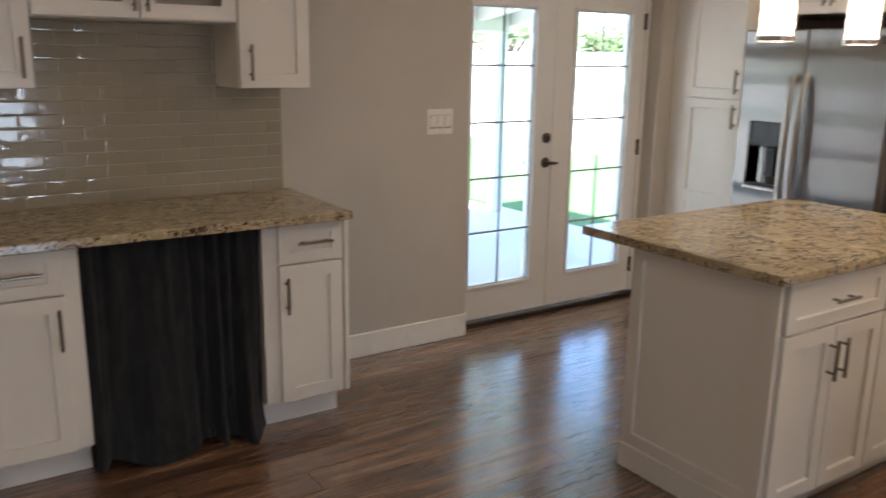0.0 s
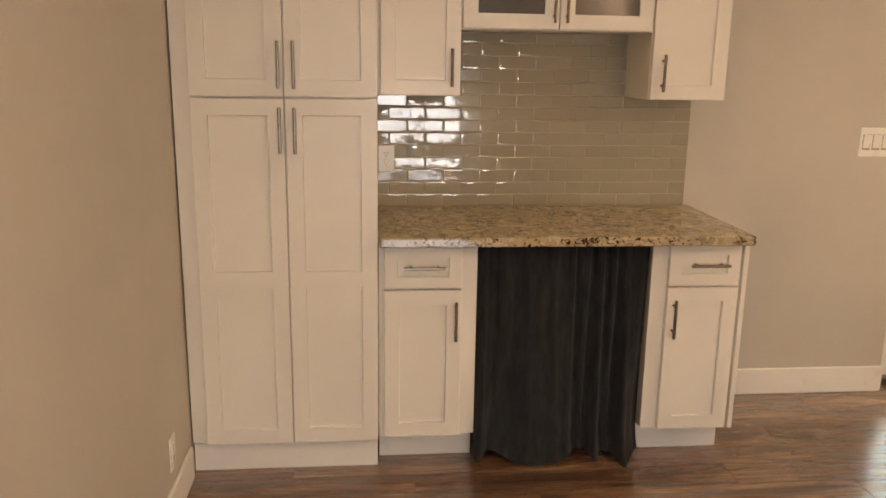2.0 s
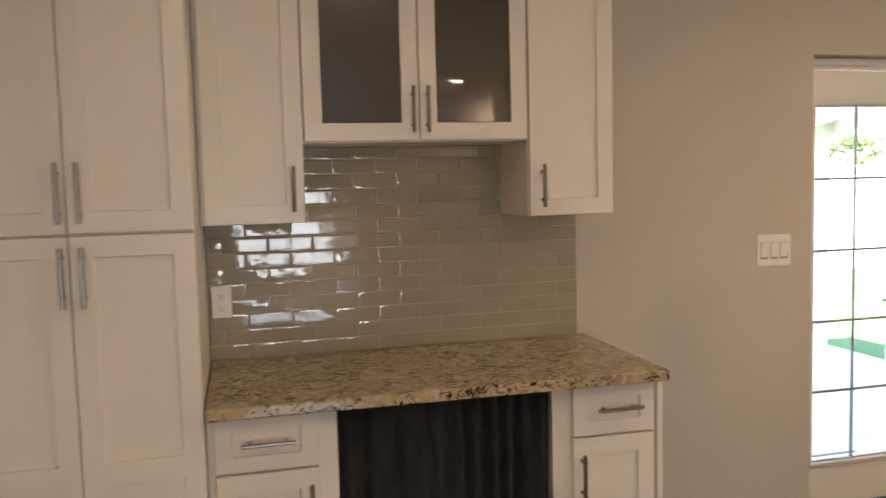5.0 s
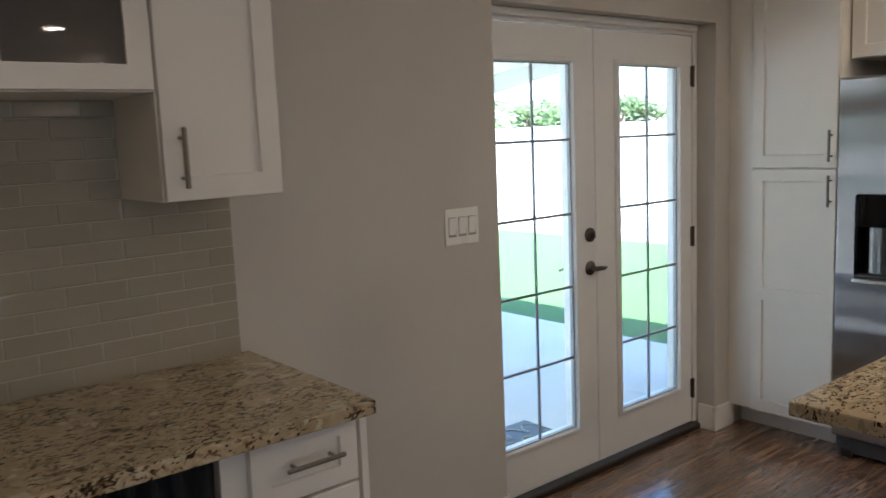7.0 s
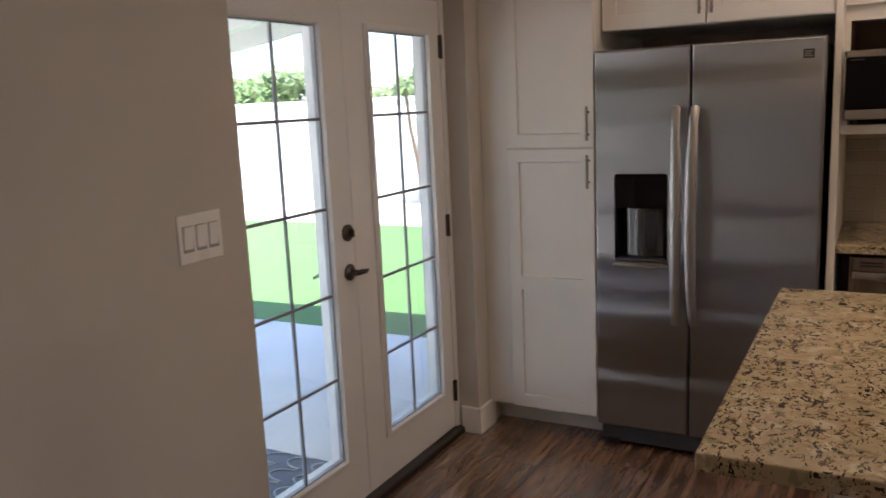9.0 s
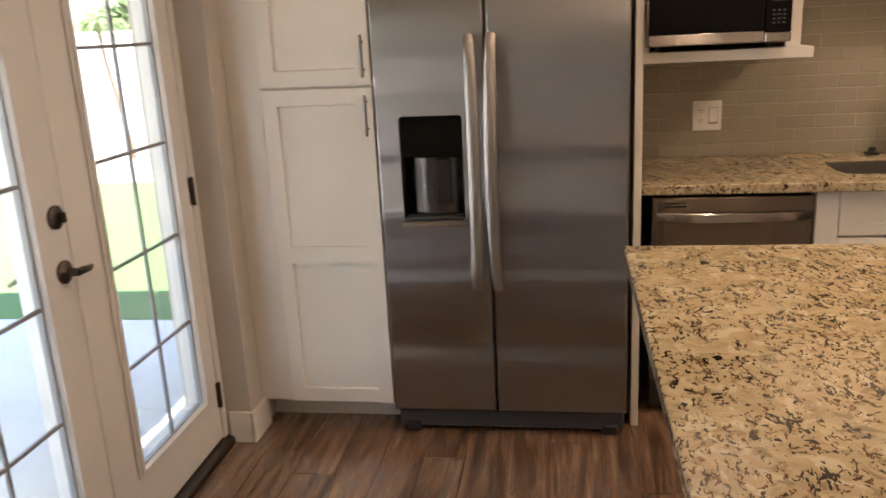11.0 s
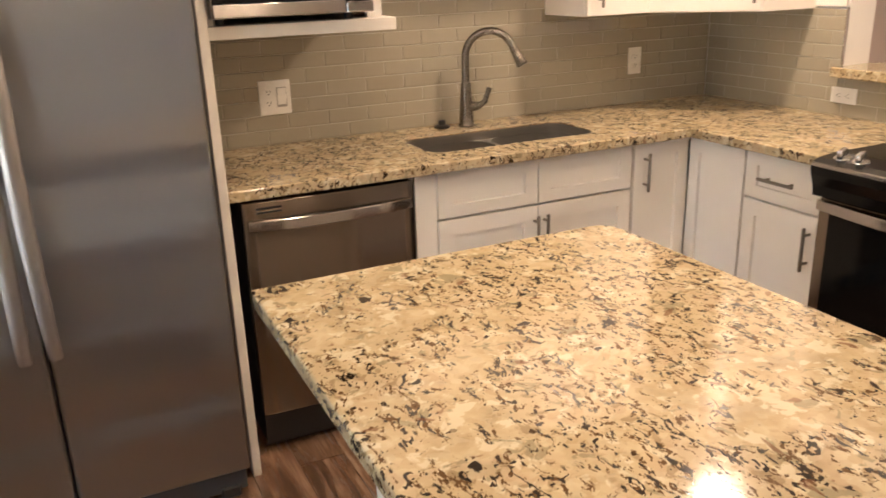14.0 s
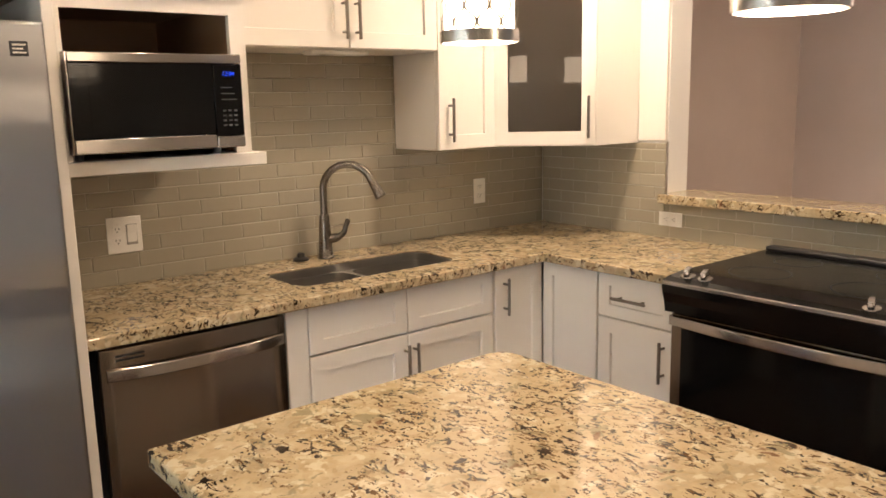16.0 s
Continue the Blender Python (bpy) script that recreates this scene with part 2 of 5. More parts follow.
def make_wood():
    mat, nt, n, l, b = nodes_of("floor_wood")
    info = nt.nodes.new("ShaderNodeObjectInfo")
    geo = nt.nodes.new("ShaderNodeNewGeometry")
    off = nt.nodes.new("ShaderNodeVectorMath")
    off.operation = "MULTIPLY_ADD"
    comb = nt.nodes.new("ShaderNodeCombineXYZ")
    for k in range(3):
        l.new(info.outputs["Random"], comb.inputs[k])
    l.new(comb.outputs[0], off.inputs[0])
    off.inputs[1].default_value = (37, 53, 11)
    l.new(geo.outputs["Position"], off.inputs[2])
    mp = nt.nodes.new("ShaderNodeMapping")
    mp.inputs["Scale"].default_value = (1.9, 22, 1)
    l.new(off.outputs[0], mp.inputs["Vector"])
    g1 = noise_tex(nt, mp.outputs[0], 1.3, 5, 0.62, 0.6)
    mp2 = nt.nodes.new("ShaderNodeMapping")
    mp2.inputs["Scale"].default_value = (4, 90, 1)
    l.new(off.outputs[0], mp2.inputs["Vector"])
    g2 = noise_tex(nt, mp2.outputs[0], 1.5, 3, 0.6)
    col = ramp(nt, g1, [(0.32, (0.060, 0.032, 0.020)), (0.46, (0.158, 0.087, 0.050)), (0.57, (0.285, 0.172, 0.106)), (0.70, (0.46, 0.325, 0.225))])
    col = mix(nt, 0.45, col, ramp(nt, g2, [(0.3, (0.35, 0.3, 0.26)), (0.7, (1, 1, 1))]), "MULTIPLY")
    tone = ramp(nt, info.outputs["Random"], [(0.0, (0.80, 0.80, 0.80)), (0.5, (1.0, 0.97, 0.94)), (1.0, (1.18, 1.14, 1.10))])
    col = mix(nt, 1.0, col, tone, "MULTIPLY")
    l.new(col, b.inputs["Base Color"])
    l.new(ramp(nt, g1, [(0.3, grey(0.31)), (0.7, grey(0.23))]), b.inputs["Roughness"])
    bump(nt, g2, b, 0.15, 0.0008)
    b.inputs["Coat Weight"].default_value = 1.0
    b.inputs["Coat Roughness"].default_value = 0.18
    b.inputs["Specular IOR Level"].default_value = 0.8
    return mat


M_WOOD = make_wood()


def make_fabric():
    mat, nt, n, l, b = nodes_of("charcoal_fabric")
    vec = coords(nt, "Position", (1, 1, 0.25))
    f = noise_tex(nt, vec, 420, 2)
    l.new(ramp(nt, noise_tex(nt, vec, 40, 3), [(0.3, (0.021, 0.024, 0.027)), (0.7, (0.046, 0.051, 0.056))]), b.inputs["Base Color"])
    b.inputs["Roughness"].default_value = 0.85
    b.inputs["Sheen Weight"].default_value = 0.15
    bump(nt, f, b, 0.5, 0.0012)
    return mat


M_FABRIC = make_fabric()


def clear_glass(name, tint=(1, 1, 1), rough=0.0):
    mat, nt, n, l, b = nodes_of(name)
    n.remove(b)
    tr = n.new("ShaderNodeBsdfTransparent")
    tr.inputs[0].default_value = (*tint, 1)
    gl = n.new("ShaderNodeBsdfGlossy")
    gl.inputs["Roughness"].default_value = rough
    lw = n.new("ShaderNodeLayerWeight")
    lw.inputs["Blend"].default_value = 0.5
    fr = n.new("ShaderNodeValToRGB")
    for el, (p, v) in zip(fr.color_ramp.elements, ((0.35, 0.04), (1.0, 0.75))):
        el.position, el.color = p, (v, v, v, 1)
    l.new(lw.outputs["Facing"], fr.inputs[0])
    mx = n.new("ShaderNodeMixShader")
    l.new(fr.outputs[0], mx.inputs[0])
    l.new(tr.outputs[0], mx.inputs[1])
    l.new(gl.outputs[0], mx.inputs[2])
    l.new(mx.outputs[0], n["Material Output"].inputs[0])
    return mat


M_GLASS = clear_glass("clear_glass", (0.93, 0.97, 0.97))


def make_frosted():
    mat, nt, n, l, b = nodes_of("frosted_glass")
    b.inputs["Base Color"].default_value = (0.20, 0.165, 0.125, 1)
    b.inputs["Transmission Weight"].default_value = 0.85
    b.inputs["Roughness"].default_value = 0.30
    b.inputs["Coat Weight"].default_value = 1.0
    b.inputs["Coat Roughness"].default_value = 0.02
    b.inputs["IOR"].default_value = 1.45
    return mat


M_FROST = make_frosted()


def glossy_black(name, v=0.004, rough=0.06, spec=0.2):
    mat, nt, n, l, b = nodes_of(name)
    b.inputs["Base Color"].default_value = (v, v, v * 1.02, 1)
    b.inputs["Specular IOR Level"].default_value = spec
    l.new(ramp(nt, noise_tex(nt, coords(nt), 6, 3), [(0.3, grey(rough)), (0.7, grey(rough + 0.06))]), b.inputs["Roughness"])
    return mat


M_BGLASS = glossy_black("black_glass")
M_COOKTOP = glossy_black("cooktop_glass", 0.008, 0.10, 0.5)


def glow(name, colour, strength, body=0.8):
    mat, nt, n, l, b = nodes_of(name)
    b.inputs["Base Color"].default_value = (body, body * 0.97, body * 0.9, 1)
    b.inputs["Emission Color"].default_value = (*colour, 1)
    b.inputs["Emission Strength"].default_value = strength
    return mat


M_SHADE = glow("lit_shade", (1.0, 0.76, 0.50), 0.85)
M_CAN = glow("can_lens", (1.0, 0.78, 0.5), 2.8)
M_LED = glow("blue_display", (0.0, 0.07, 1.0), 0.11, 0.01)


def ground_mat(name, a, c, scale, rough=0.9, depth=0.5, distance=0.01):
    mat, nt, n, l, b = nodes_of(name)
    vec = coords(nt)
    f = mix(nt, 0.5, noise_tex(nt, vec, scale, 5), noise_tex(nt, vec, scale * 14, 3))
    l.new(ramp(nt, f, [(0.35, a), (0.65, c)]), b.inputs["Base Color"])
    b.inputs["Roughness"].default_value = rough
    bump(nt, f, b, depth, distance)
    return mat


M_CONC = ground_mat("patio_concrete", (0.56, 0.54, 0.51), (0.66, 0.64, 0.60), 3, 0.8, 0.3, 0.003)
M_GRAVEL = ground_mat("pale_gravel", (0.46, 0.42, 0.36), (0.62, 0.58, 0.52), 6)
M_GRASS = ground_mat("lawn", (0.060, 0.140, 0.034), (0.10, 0.195, 0.055), 8, 0.9, 0.3, 0.006)
M_LEAF = ground_mat("leaf_green", (0.05, 0.10, 0.025), (0.14, 0.20, 0.05), 5, 0.6)
M_BARK = ground_mat("bark", (0.10, 0.06, 0.035), (0.22, 0.14, 0.085), 12)

# ---- mesh helpers ----


def quad_box(bm, x0, x1, y0, y1, z0, z1):
    vs = [bm.verts.new((x, y, z)) for z in (z0, z1) for y in (y0, y1) for x in (x0, x1)]
    for f in ((0, 2, 3, 1), (4, 5, 7, 6), (0, 1, 5, 4), (2, 6, 7, 3), (0, 4, 6, 2), (1, 3, 7, 5)):
        bm.faces.new([vs[i] for i in f])
    return vs


def join(bm, other, m=None):
    """Adds other to bm, moved by m."""
    if m is not None:
        bmesh.ops.transform(other, matrix=m, verts=other.verts)
    me = bpy.data.meshes.new("join")
    other.to_mesh(me)
    bm.from_mesh(me)
    bpy.data.meshes.remove(me)
    other.free()


def box(bm, x0, x1, y0, y1, z0, z1, r=0.0, seg=1, m=None):
    """A box with rounded edges."""
    if r <= 0 and m is None:
        quad_box(bm, x0, x1, y0, y1, z0, z1)
        return bm
    b2 = bmesh.new()
    quad_box(b2, x0, x1, y0, y1, z0, z1)
    if r > 0:
        r = min(r, 0.45 * min(x1 - x0, y1 - y0, z1 - z0))
        bmesh.ops.bevel(b2, geom=list(b2.edges), offset=r, segments=seg, affect="EDGES", profile=0.5)
    join(bm, b2, m)
    return bm


def boxed(*args, **kw):
    return box(bmesh.new(), *args, **kw)


def sweep(bm, pts, radius, n=12, cap=True):
    """A tube along pts; radius is a number or one for each point."""
    pts = [Vector(p) for p in pts]
    radii = radius if isinstance(radius, (list, tuple)) else [radius] * len(pts)
    side = None
    rings = []
    for i, p in enumerate(pts):
        d = (pts[min(i + 1, len(pts) - 1)] - pts[max(i - 1, 0)]).normalized()
        if side is None:
            side = d.orthogonal().normalized()
        side = (side - d * side.dot(d)).normalized()
        up = d.cross(side)
        rings.append([bm.verts.new(p + radii[i] * (math.cos(2 * math.pi * k / n) * side + math.sin(2 * math.pi * k / n) * up)) for k in range(n)])
    for a, c in zip(rings, rings[1:]):
        for k in range(n):
            bm.faces.new((a[k], a[(k + 1) % n], c[(k + 1) % n], c[k]))
    if cap:
        bm.faces.new(rings[0][::-1])
        bm.faces.new(rings[-1])
    return bm


def lathe(bm, profile, at=(0, 0, 0), n=24, m=None):
    """Turns (radius, height) pairs round the z axis at a place."""
    b2 = bmesh.new()
    rings = [[b2.verts.new((max(r, 1e-5) * math.cos(2 * math.pi * k / n), max(r, 1e-5) * math.sin(2 * math.pi * k / n), z)) for k in range(n)] for r, z in profile]
    for a, c in zip(rings, rings[1:]):
        for k in range(n):
            b2.faces.new((a[k], a[(k + 1) % n], c[(k + 1) % n], c[k]))
    b2.faces.new(rings[0][::-1])
    b2.faces.new(rings[-1])
    t = Matrix.Translation(at) if m is None else Matrix.Translation(at) @ m
    join(bm, b2, t)
    return bm


def prism(bm, outline, z0, z1, r=0.0, seg=1):
    """An upright prism over an outline of (x, y), its level edges rounded by r."""
    b2 = bmesh.new()
    lo = [b2.verts.new((x, y, z0)) for x, y in outline]
    hi = [b2.verts.new((x, y, z1)) for x, y in outline]
    b2.faces.new(lo[::-1])
    b2.faces.new(hi)
    k = len(lo)
    for i in range(k):
        b2.faces.new((lo[i], lo[(i + 1) % k], hi[(i + 1) % k], hi[i]))
    bmesh.ops.recalc_face_normals(b2, faces=b2.faces)
    if r:
        level = [e for e in b2.edges if abs(e.verts[0].co.z - e.verts[1].co.z) < 1e-6]
        bmesh.ops.bevel(b2, geom=level, offset=r, segments=seg, affect="EDGES", profile=0.5)
    join(bm, b2)
    return bm


def round_rect(x0, x1, y0, y1, radii, n=6):
    """An outline with corners rounded by radii (x1y1, x0y1, x0y0, x1y0)."""
    out = []
    for (cx, cy, a0), r in zip(((x1, y1, 0), (x0, y1, 90), (x0, y0, 180), (x1, y0, 270)), radii):
        sx, sy = (1 if cx == x1 else -1), (1 if cy == y1 else -1)
        for k in range(n + 1):
            a = radians(a0 + 90 * k / n)
            out.append((cx - sx * r + r * math.cos(a), cy - sy * r + r * math.sin(a)))
    return out


def carve(bm, *cutters):
    """bm with the cutters' volumes taken out."""
    def temp(b):
        me = bpy.data.meshes.new("carve")
        bmesh.ops.recalc_face_normals(b, faces=b.faces)
        b.to_mesh(me)
        b.free()
        return bpy.data.objects.new("carve", me)
    ob = temp(bm)
    scene.collection.objects.link(ob)
    tools = [temp(c) for c in cutters]
    for t in tools:
        scene.collection.objects.link(t)
        mod = ob.modifiers.new("cut", "BOOLEAN")
        mod.operation, mod.object, mod.solver = "DIFFERENCE", t, "EXACT"
    me = bpy.data.meshes.new_from_object(ob.evaluated_get(bpy.context.evaluated_depsgraph_get()))
    out = bmesh.new()
    out.from_mesh(me)
    for o in [ob, *tools]:
        bpy.data.objects.remove(o)
    bpy.data.meshes.remove(me)
    return out


def mesh_of(name, bm, material, smooth=35):
    bmesh.ops.recalc_face_normals(bm, faces=bm.faces)
    me = bpy.data.meshes.new(name)
    bm.to_mesh(me)
    bm.free()
    me.materials.append(material)
    if smooth:
        me.polygons.foreach_set("use_smooth", [True] * len(me.polygons))
        me.set_sharp_from_angle(angle=radians(smooth))
        # broad flat faces keep their own normal
        for p in me.polygons:
            if p.area > 0.004:
                p.use_smooth = False
    return me


def part(name, bm, material, parent, label="", smooth=35):
    ob = new(name, mesh_of(name, bm, material, smooth))
    ob.parent = parent
    return tagged(ob, label=label)


def thing(name, label, category, m=None, group="", kind=""):
    ob = new(name)
    ob.empty_display_size = 0.1
    ob.matrix_world = m if m is not None else Matrix()
    return tagged(ob, label, category, group, kind)


def structure(name, bm, material, label="", category="", smooth=0):
    ob = new(name, mesh_of(name, bm, material, smooth))
    return tagged(ob, label, category, kind="structure")


# ---- structure ----
X_W, X_E, Y_S, Y_P, CEIL = -2.068, 3.371, -6.25, -3.80, 2.44
OPEN_L, OPEN_R, OPEN_Z, WALL_T = 1.062, 2.505, 2.0, 0.262
bm = boxed(X_W - 0.15, OPEN_L, 0, 0.084, -0.05, CEIL + 0.1)
box(bm, X_W - 0.15, 0.995, 0.084, WALL_T, -0.05, CEIL + 0.1)
box(bm, OPEN_R, X_E + 0.15, 0, WALL_T, -0.05, CEIL + 0.1)
box(bm, OPEN_L, OPEN_R, 0, 0.084, OPEN_Z, CEIL + 0.1)
box(bm, 0.995, OPEN_R, 0.084, WALL_T, OPEN_Z - 0.01, CEIL + 0.1)
structure("wall_north", bm, M_WALL, "greige painted wall with a deep recess for patio doors", "wall")
structure("wall_west", boxed(X_W - 0.15, X_W, Y_W, 0, -0.05, CEIL + 0.1), M_WALL, "greige painted wall beside the tall pantry", "wall")
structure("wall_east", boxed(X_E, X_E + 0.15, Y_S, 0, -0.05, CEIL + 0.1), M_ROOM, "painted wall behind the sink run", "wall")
WIN = (-1.30, 0.0, 0.30, 1.16)


def wall_with_window(name, x0, x1, y0, y1, win, material, label):
    bm = carve(boxed(x0, x1, y0, y1, -0.05, CEIL + 0.1), boxed(win[0], win[1], y0 - 0.5, y1 + 0.5, win[2], win[3]))
    return structure(name, bm, material, label, "wall")


wall_with_window("wall_south_1", X_W - 0.15, 0.10, Y_W - 0.12, Y_W, WIN, M_WALL, "painted living-room wall with a low window")
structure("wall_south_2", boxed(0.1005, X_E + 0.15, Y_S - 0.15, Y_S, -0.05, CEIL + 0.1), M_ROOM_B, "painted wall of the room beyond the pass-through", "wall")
structure("wall_south_3", boxed(0.0, 0.10, Y_W, Y_S, -0.05, CEIL + 0.1), M_WALL, "painted return wall", "wall")
PASS_L, PASS_R, PASS_Z, PASS_T = 2.64, 0.9, 1.066, 0.14
bm = boxed(PASS_L, X_E, Y_P - PASS_T, Y_P, 0, CEIL)
box(bm, 0.75, PASS_L, Y_P - PASS_T, Y_P, 0, PASS_Z)
box(bm, 0.75, PASS_R, Y_P - PASS_T, Y_P, PASS_Z, CEIL)
box(bm, PASS_R, PASS_L, Y_P - PASS_T, Y_P, 2.15, CEIL)
structure("wall_partition", bm, M_TRIM, "painted half wall with a pass-through opening", "wall")
structure("ceiling", boxed(X_W - 0.15, X_E + 0.15, Y_W - 0.15, 0, CEIL, CEIL + 0.12), M_CEIL, "white textured ceiling", "ceiling")

# baseboards
BB = 0.128


def baseboard(x0, x1, y0, y1):
    bm = boxed(x0, x1, y0, y1, 0, BB, 0.004)
    return structure("baseboard", bm, M_TRIM, "tall white painted baseboard", "baseboard")


baseboard(0.05, OPEN_L - 0.001, -0.016, -0.001)
baseboard(OPEN_L + 0.001, OPEN_L + 0.016, 0.0, 0.085)
baseboard(OPEN_R - 0.016, OPEN_R - 0.001, 0.0, 0.085)
baseboard(OPEN_R - 0.016, 2.66, -0.016, -0.001)
baseboard(X_W + 0.001, X_W + 0.016, Y_W, -0.64)

# ---- floor ----
structure("floor_2", boxed(X_W, 0.0, Y_W, -6.23, -0.06, 0.002), M_ROOM, "plain matte floor of the far living room", "floor")
floor = structure("floor", boxed(X_W, X_E, -6.229, 0.10, -0.06, -0.004), M_WOOD, "medium brown wood-look plank floor", "floor")

# ---- cabinets ----


def bowed_strip(x0, x1, y, z, bow, height, thick=0.010, n=24):
    """A flat bar of some height that bows forward between its two ends."""
    bm, rings = bmesh.new(), []
    c = 0.25 * thick
    for k in range(n + 1):
        u = k / n
        q = y - bow * (1 - abs(2 * u - 1) ** 2.6)
        h = height / 2
        rings.append([bm.verts.new((x0 + (x1 - x0) * u, q + dy, z + dz)) for dy, dz in ((0, -h + c), (c, -h), (thick, -h), (thick, h), (c, h), (0, h - c), (-0.0015, 0))])
    for a, b in zip(rings, rings[1:]):
        for i in range(7):
            j = (i + 1) % 7
            bm.faces.new((a[i], a[j], b[j], b[i]))
    bm.faces.new(rings[0])
    bm.faces.new(rings[-1][::-1])
    return bm


EAST, SOUTH = -90, 180


def pull(bm, x, z, length, upright, y=-0.02):
    """A bar pull on two posts in front of the face at y."""
    h = length / 2
    d = Vector((0, 0, 1)) if upright else Vector((1, 0, 0))
    c = Vector((x, y - 0.030, z))
    sweep(bm, [c - d * h, c - d * (h - 0.002), c + d * (h - 0.002), c + d * h], [0.0045, 0.006, 0.006, 0.0045], 10)
    for s in (-0.66, 0.66):
        p = c + d * h * s
        sweep(bm, [p, p + Vector((0, 0.030, 0))], 0.0048, 8)
    return bm


def shaker(x0, x1, z0, z1, rail=0.056, mid=None, glass=False):
    """A framed front in one piece, its face at y = -0.02 and its back at y = 0, with sunk panels or a hole for glass."""
    bm = bmesh.new()
    rr, c, sunk = min(rail, (z1 - z0) * 0.27), 0.0018, -0.0095
    xs = [x0, x0 + rail, x1 - rail, x1]
    zs = [z0, z0 + rr, mid - 0.03, mid + 0.03, z1 - rr, z1] if mid else [z0, z0 + rr, z1 - rr, z1]
    nx, nz = len(xs) - 1, len(zs) - 1
    held = {(1, j) for j in range(1, nz, 2)}

    def shy(v, lo, hi):
        return lo + c if v == lo else hi - c if v == hi else v
    face = [[bm.verts.new((shy(x, x0, x1), -0.02, shy(z, z0, z1))) for z in zs] for x in xs]
    back = [[bm.verts.new((x, 0.0, z)) for z in zs] for x in xs]
    for i in range(nx):
        for j in range(nz):
            ring = [(i, j), (i + 1, j), (i + 1, j + 1), (i, j + 1)]
            f = [face[p][q] for p, q in ring]
            k = [back[p][q] for p, q in ring]
            if (i, j) not in held:
                bm.faces.new(f)
                bm.faces.new(k[::-1])
            elif glass:
                for n in range(4):
                    bm.faces.new((f[n], k[n], k[(n + 1) % 4], f[(n + 1) % 4]))
            else:
                bm.faces.new(k[::-1])
                e = 0.0022
                inner = [bm.verts.new((v.co.x + (e if n in (0, 3) else -e), sunk, v.co.z + (e if n < 2 else -e))) for n, v in enumerate(f)]
                for n in range(4):
                    bm.faces.new((f[n], inner[n], inner[(n + 1) % 4], f[(n + 1) % 4]))
                bm.faces.new(inner)
    rim = [(i, 0) for i in range(nx)] + [(nx, j) for j in range(nz)] + [(i, nz) for i in range(nx, 0, -1)] + [(0, j) for j in range(nz, 0, -1)]
    edge = [bm.verts.new((xs[i], -0.02 + c, zs[j])) for i, j in rim]
    for n in range(len(rim)):
        (i, j), (p, q), m = rim[n], rim[(n + 1) % len(rim)], (n + 1) % len(rim)
        bm.faces.new((face[i][j], edge[n], edge[m], face[p][q]))
        bm.faces.new((edge[n], back[i][j], back[p][q], edge[m]))
    return bm


def front(cab, name, x0, x1, z0, z1, handle=None, mid=None, glass=False, rail=0.056):
    """A door or drawer of a cabinet; handle: (x, z, length, upright)."""
    ob = part(name, shaker(x0, x1, z0, z1, rail, mid, glass), M_CAB, cab)
    if glass:
        part("pane", boxed(x0 + rail - 0.004, x1 - rail + 0.004, -0.012, -0.008, z0 + rail - 0.004, z1 - rail + 0.004), M_FROST, ob, "dark frosted glass pane")
    if handle:
        part("handle", pull(bmesh.new(), *handle), M_NICKEL, ob, "brushed nickel bar pull")
    return ob


def carcass(cab, x0, x1, d, z0, z1, toe=None, extra=()):
    bm = boxed(x0, x1, 0.001, d, z0, z1, 0.0015)
    for e in extra:
        box(bm, *e, r=0.0015)
    part("body", bm, M_CAB, cab)
    if toe is not None:
        part("toe_kick", boxed(x0 + 0.002, x1 - 0.002, toe, toe + 0.018, 0.0, z0), M_TRIM, cab)


def open_case(cab, x0, x1, d, z0, z1, shelves=(), t=0.018):
    bm = carve(boxed(x0, x1, 0.001, d, z0, z1), boxed(x0 + t, x1 - t, -0.1, d - 0.012, z0 + t, z1 - t))
    part("body", bm, M_CAB, cab)
    for z in shelves:
        part("shelf", boxed(x0 + t, x1 - t, 0.03, d - 0.012, z, z + t), M_CAB, cab)


TOP = 2.30
# north run
cab = thing("pantry_cabinet", "tall white shaker pantry cabinet with four doors and bar pulls", "cabinet", pose(-2.062, -0.60, 0))
carcass(cab, 0.0, 0.693, 0.598, 0.118, TOP, 0.015)
for x0, x1, hx in ((0.059, 0.374, 0.36), (0.378, 0.693, 0.411)):
    front(cab, "door", x0, x1, 0.12, 1.397, (hx, 1.29, 0.158, True), 0.755)
    front(cab, "door", x0, x1, 1.404, 2.28, (hx, 1.51, 0.158, True))
cab = thing("base_cabinet", "white shaker base cabinet with a drawer above one door", "cabinet", pose(-1.366, -0.58, 0), "desk cabinets")
carcass(cab, 0.0, 0.366, 0.578, 0.12, 0.878, 0.07)
front(cab, "drawer", 0.02, 0.308, 0.712, 0.873, (0.168, 0.795, 0.152, False), rail=0.048)
front(cab, "door", 0.02, 0.308, 0.122, 0.704, (0.285, 0.59, 0.152, True))
cab = thing("base_cabinet", "white shaker base cabinet with a drawer above one door", "cabinet", pose(-0.332, -0.58, 0), "desk cabinets")
carcass(cab, 0.0, 0.350, 0.578, 0.12, 0.878, 0.07)
front(cab, "drawer", 0.062, 0.340, 0.712, 0.873, (0.212, 0.795, 0.152, False), rail=0.048)
front(cab, "door", 0.062, 0.340, 0.122, 0.704, (0.088, 0.585, 0.152, True))
part("side_panel", boxed(0.3502, 0.370, -0.02, 0.577, 0.12, 0.878, 0.002), M_CAB, cab)

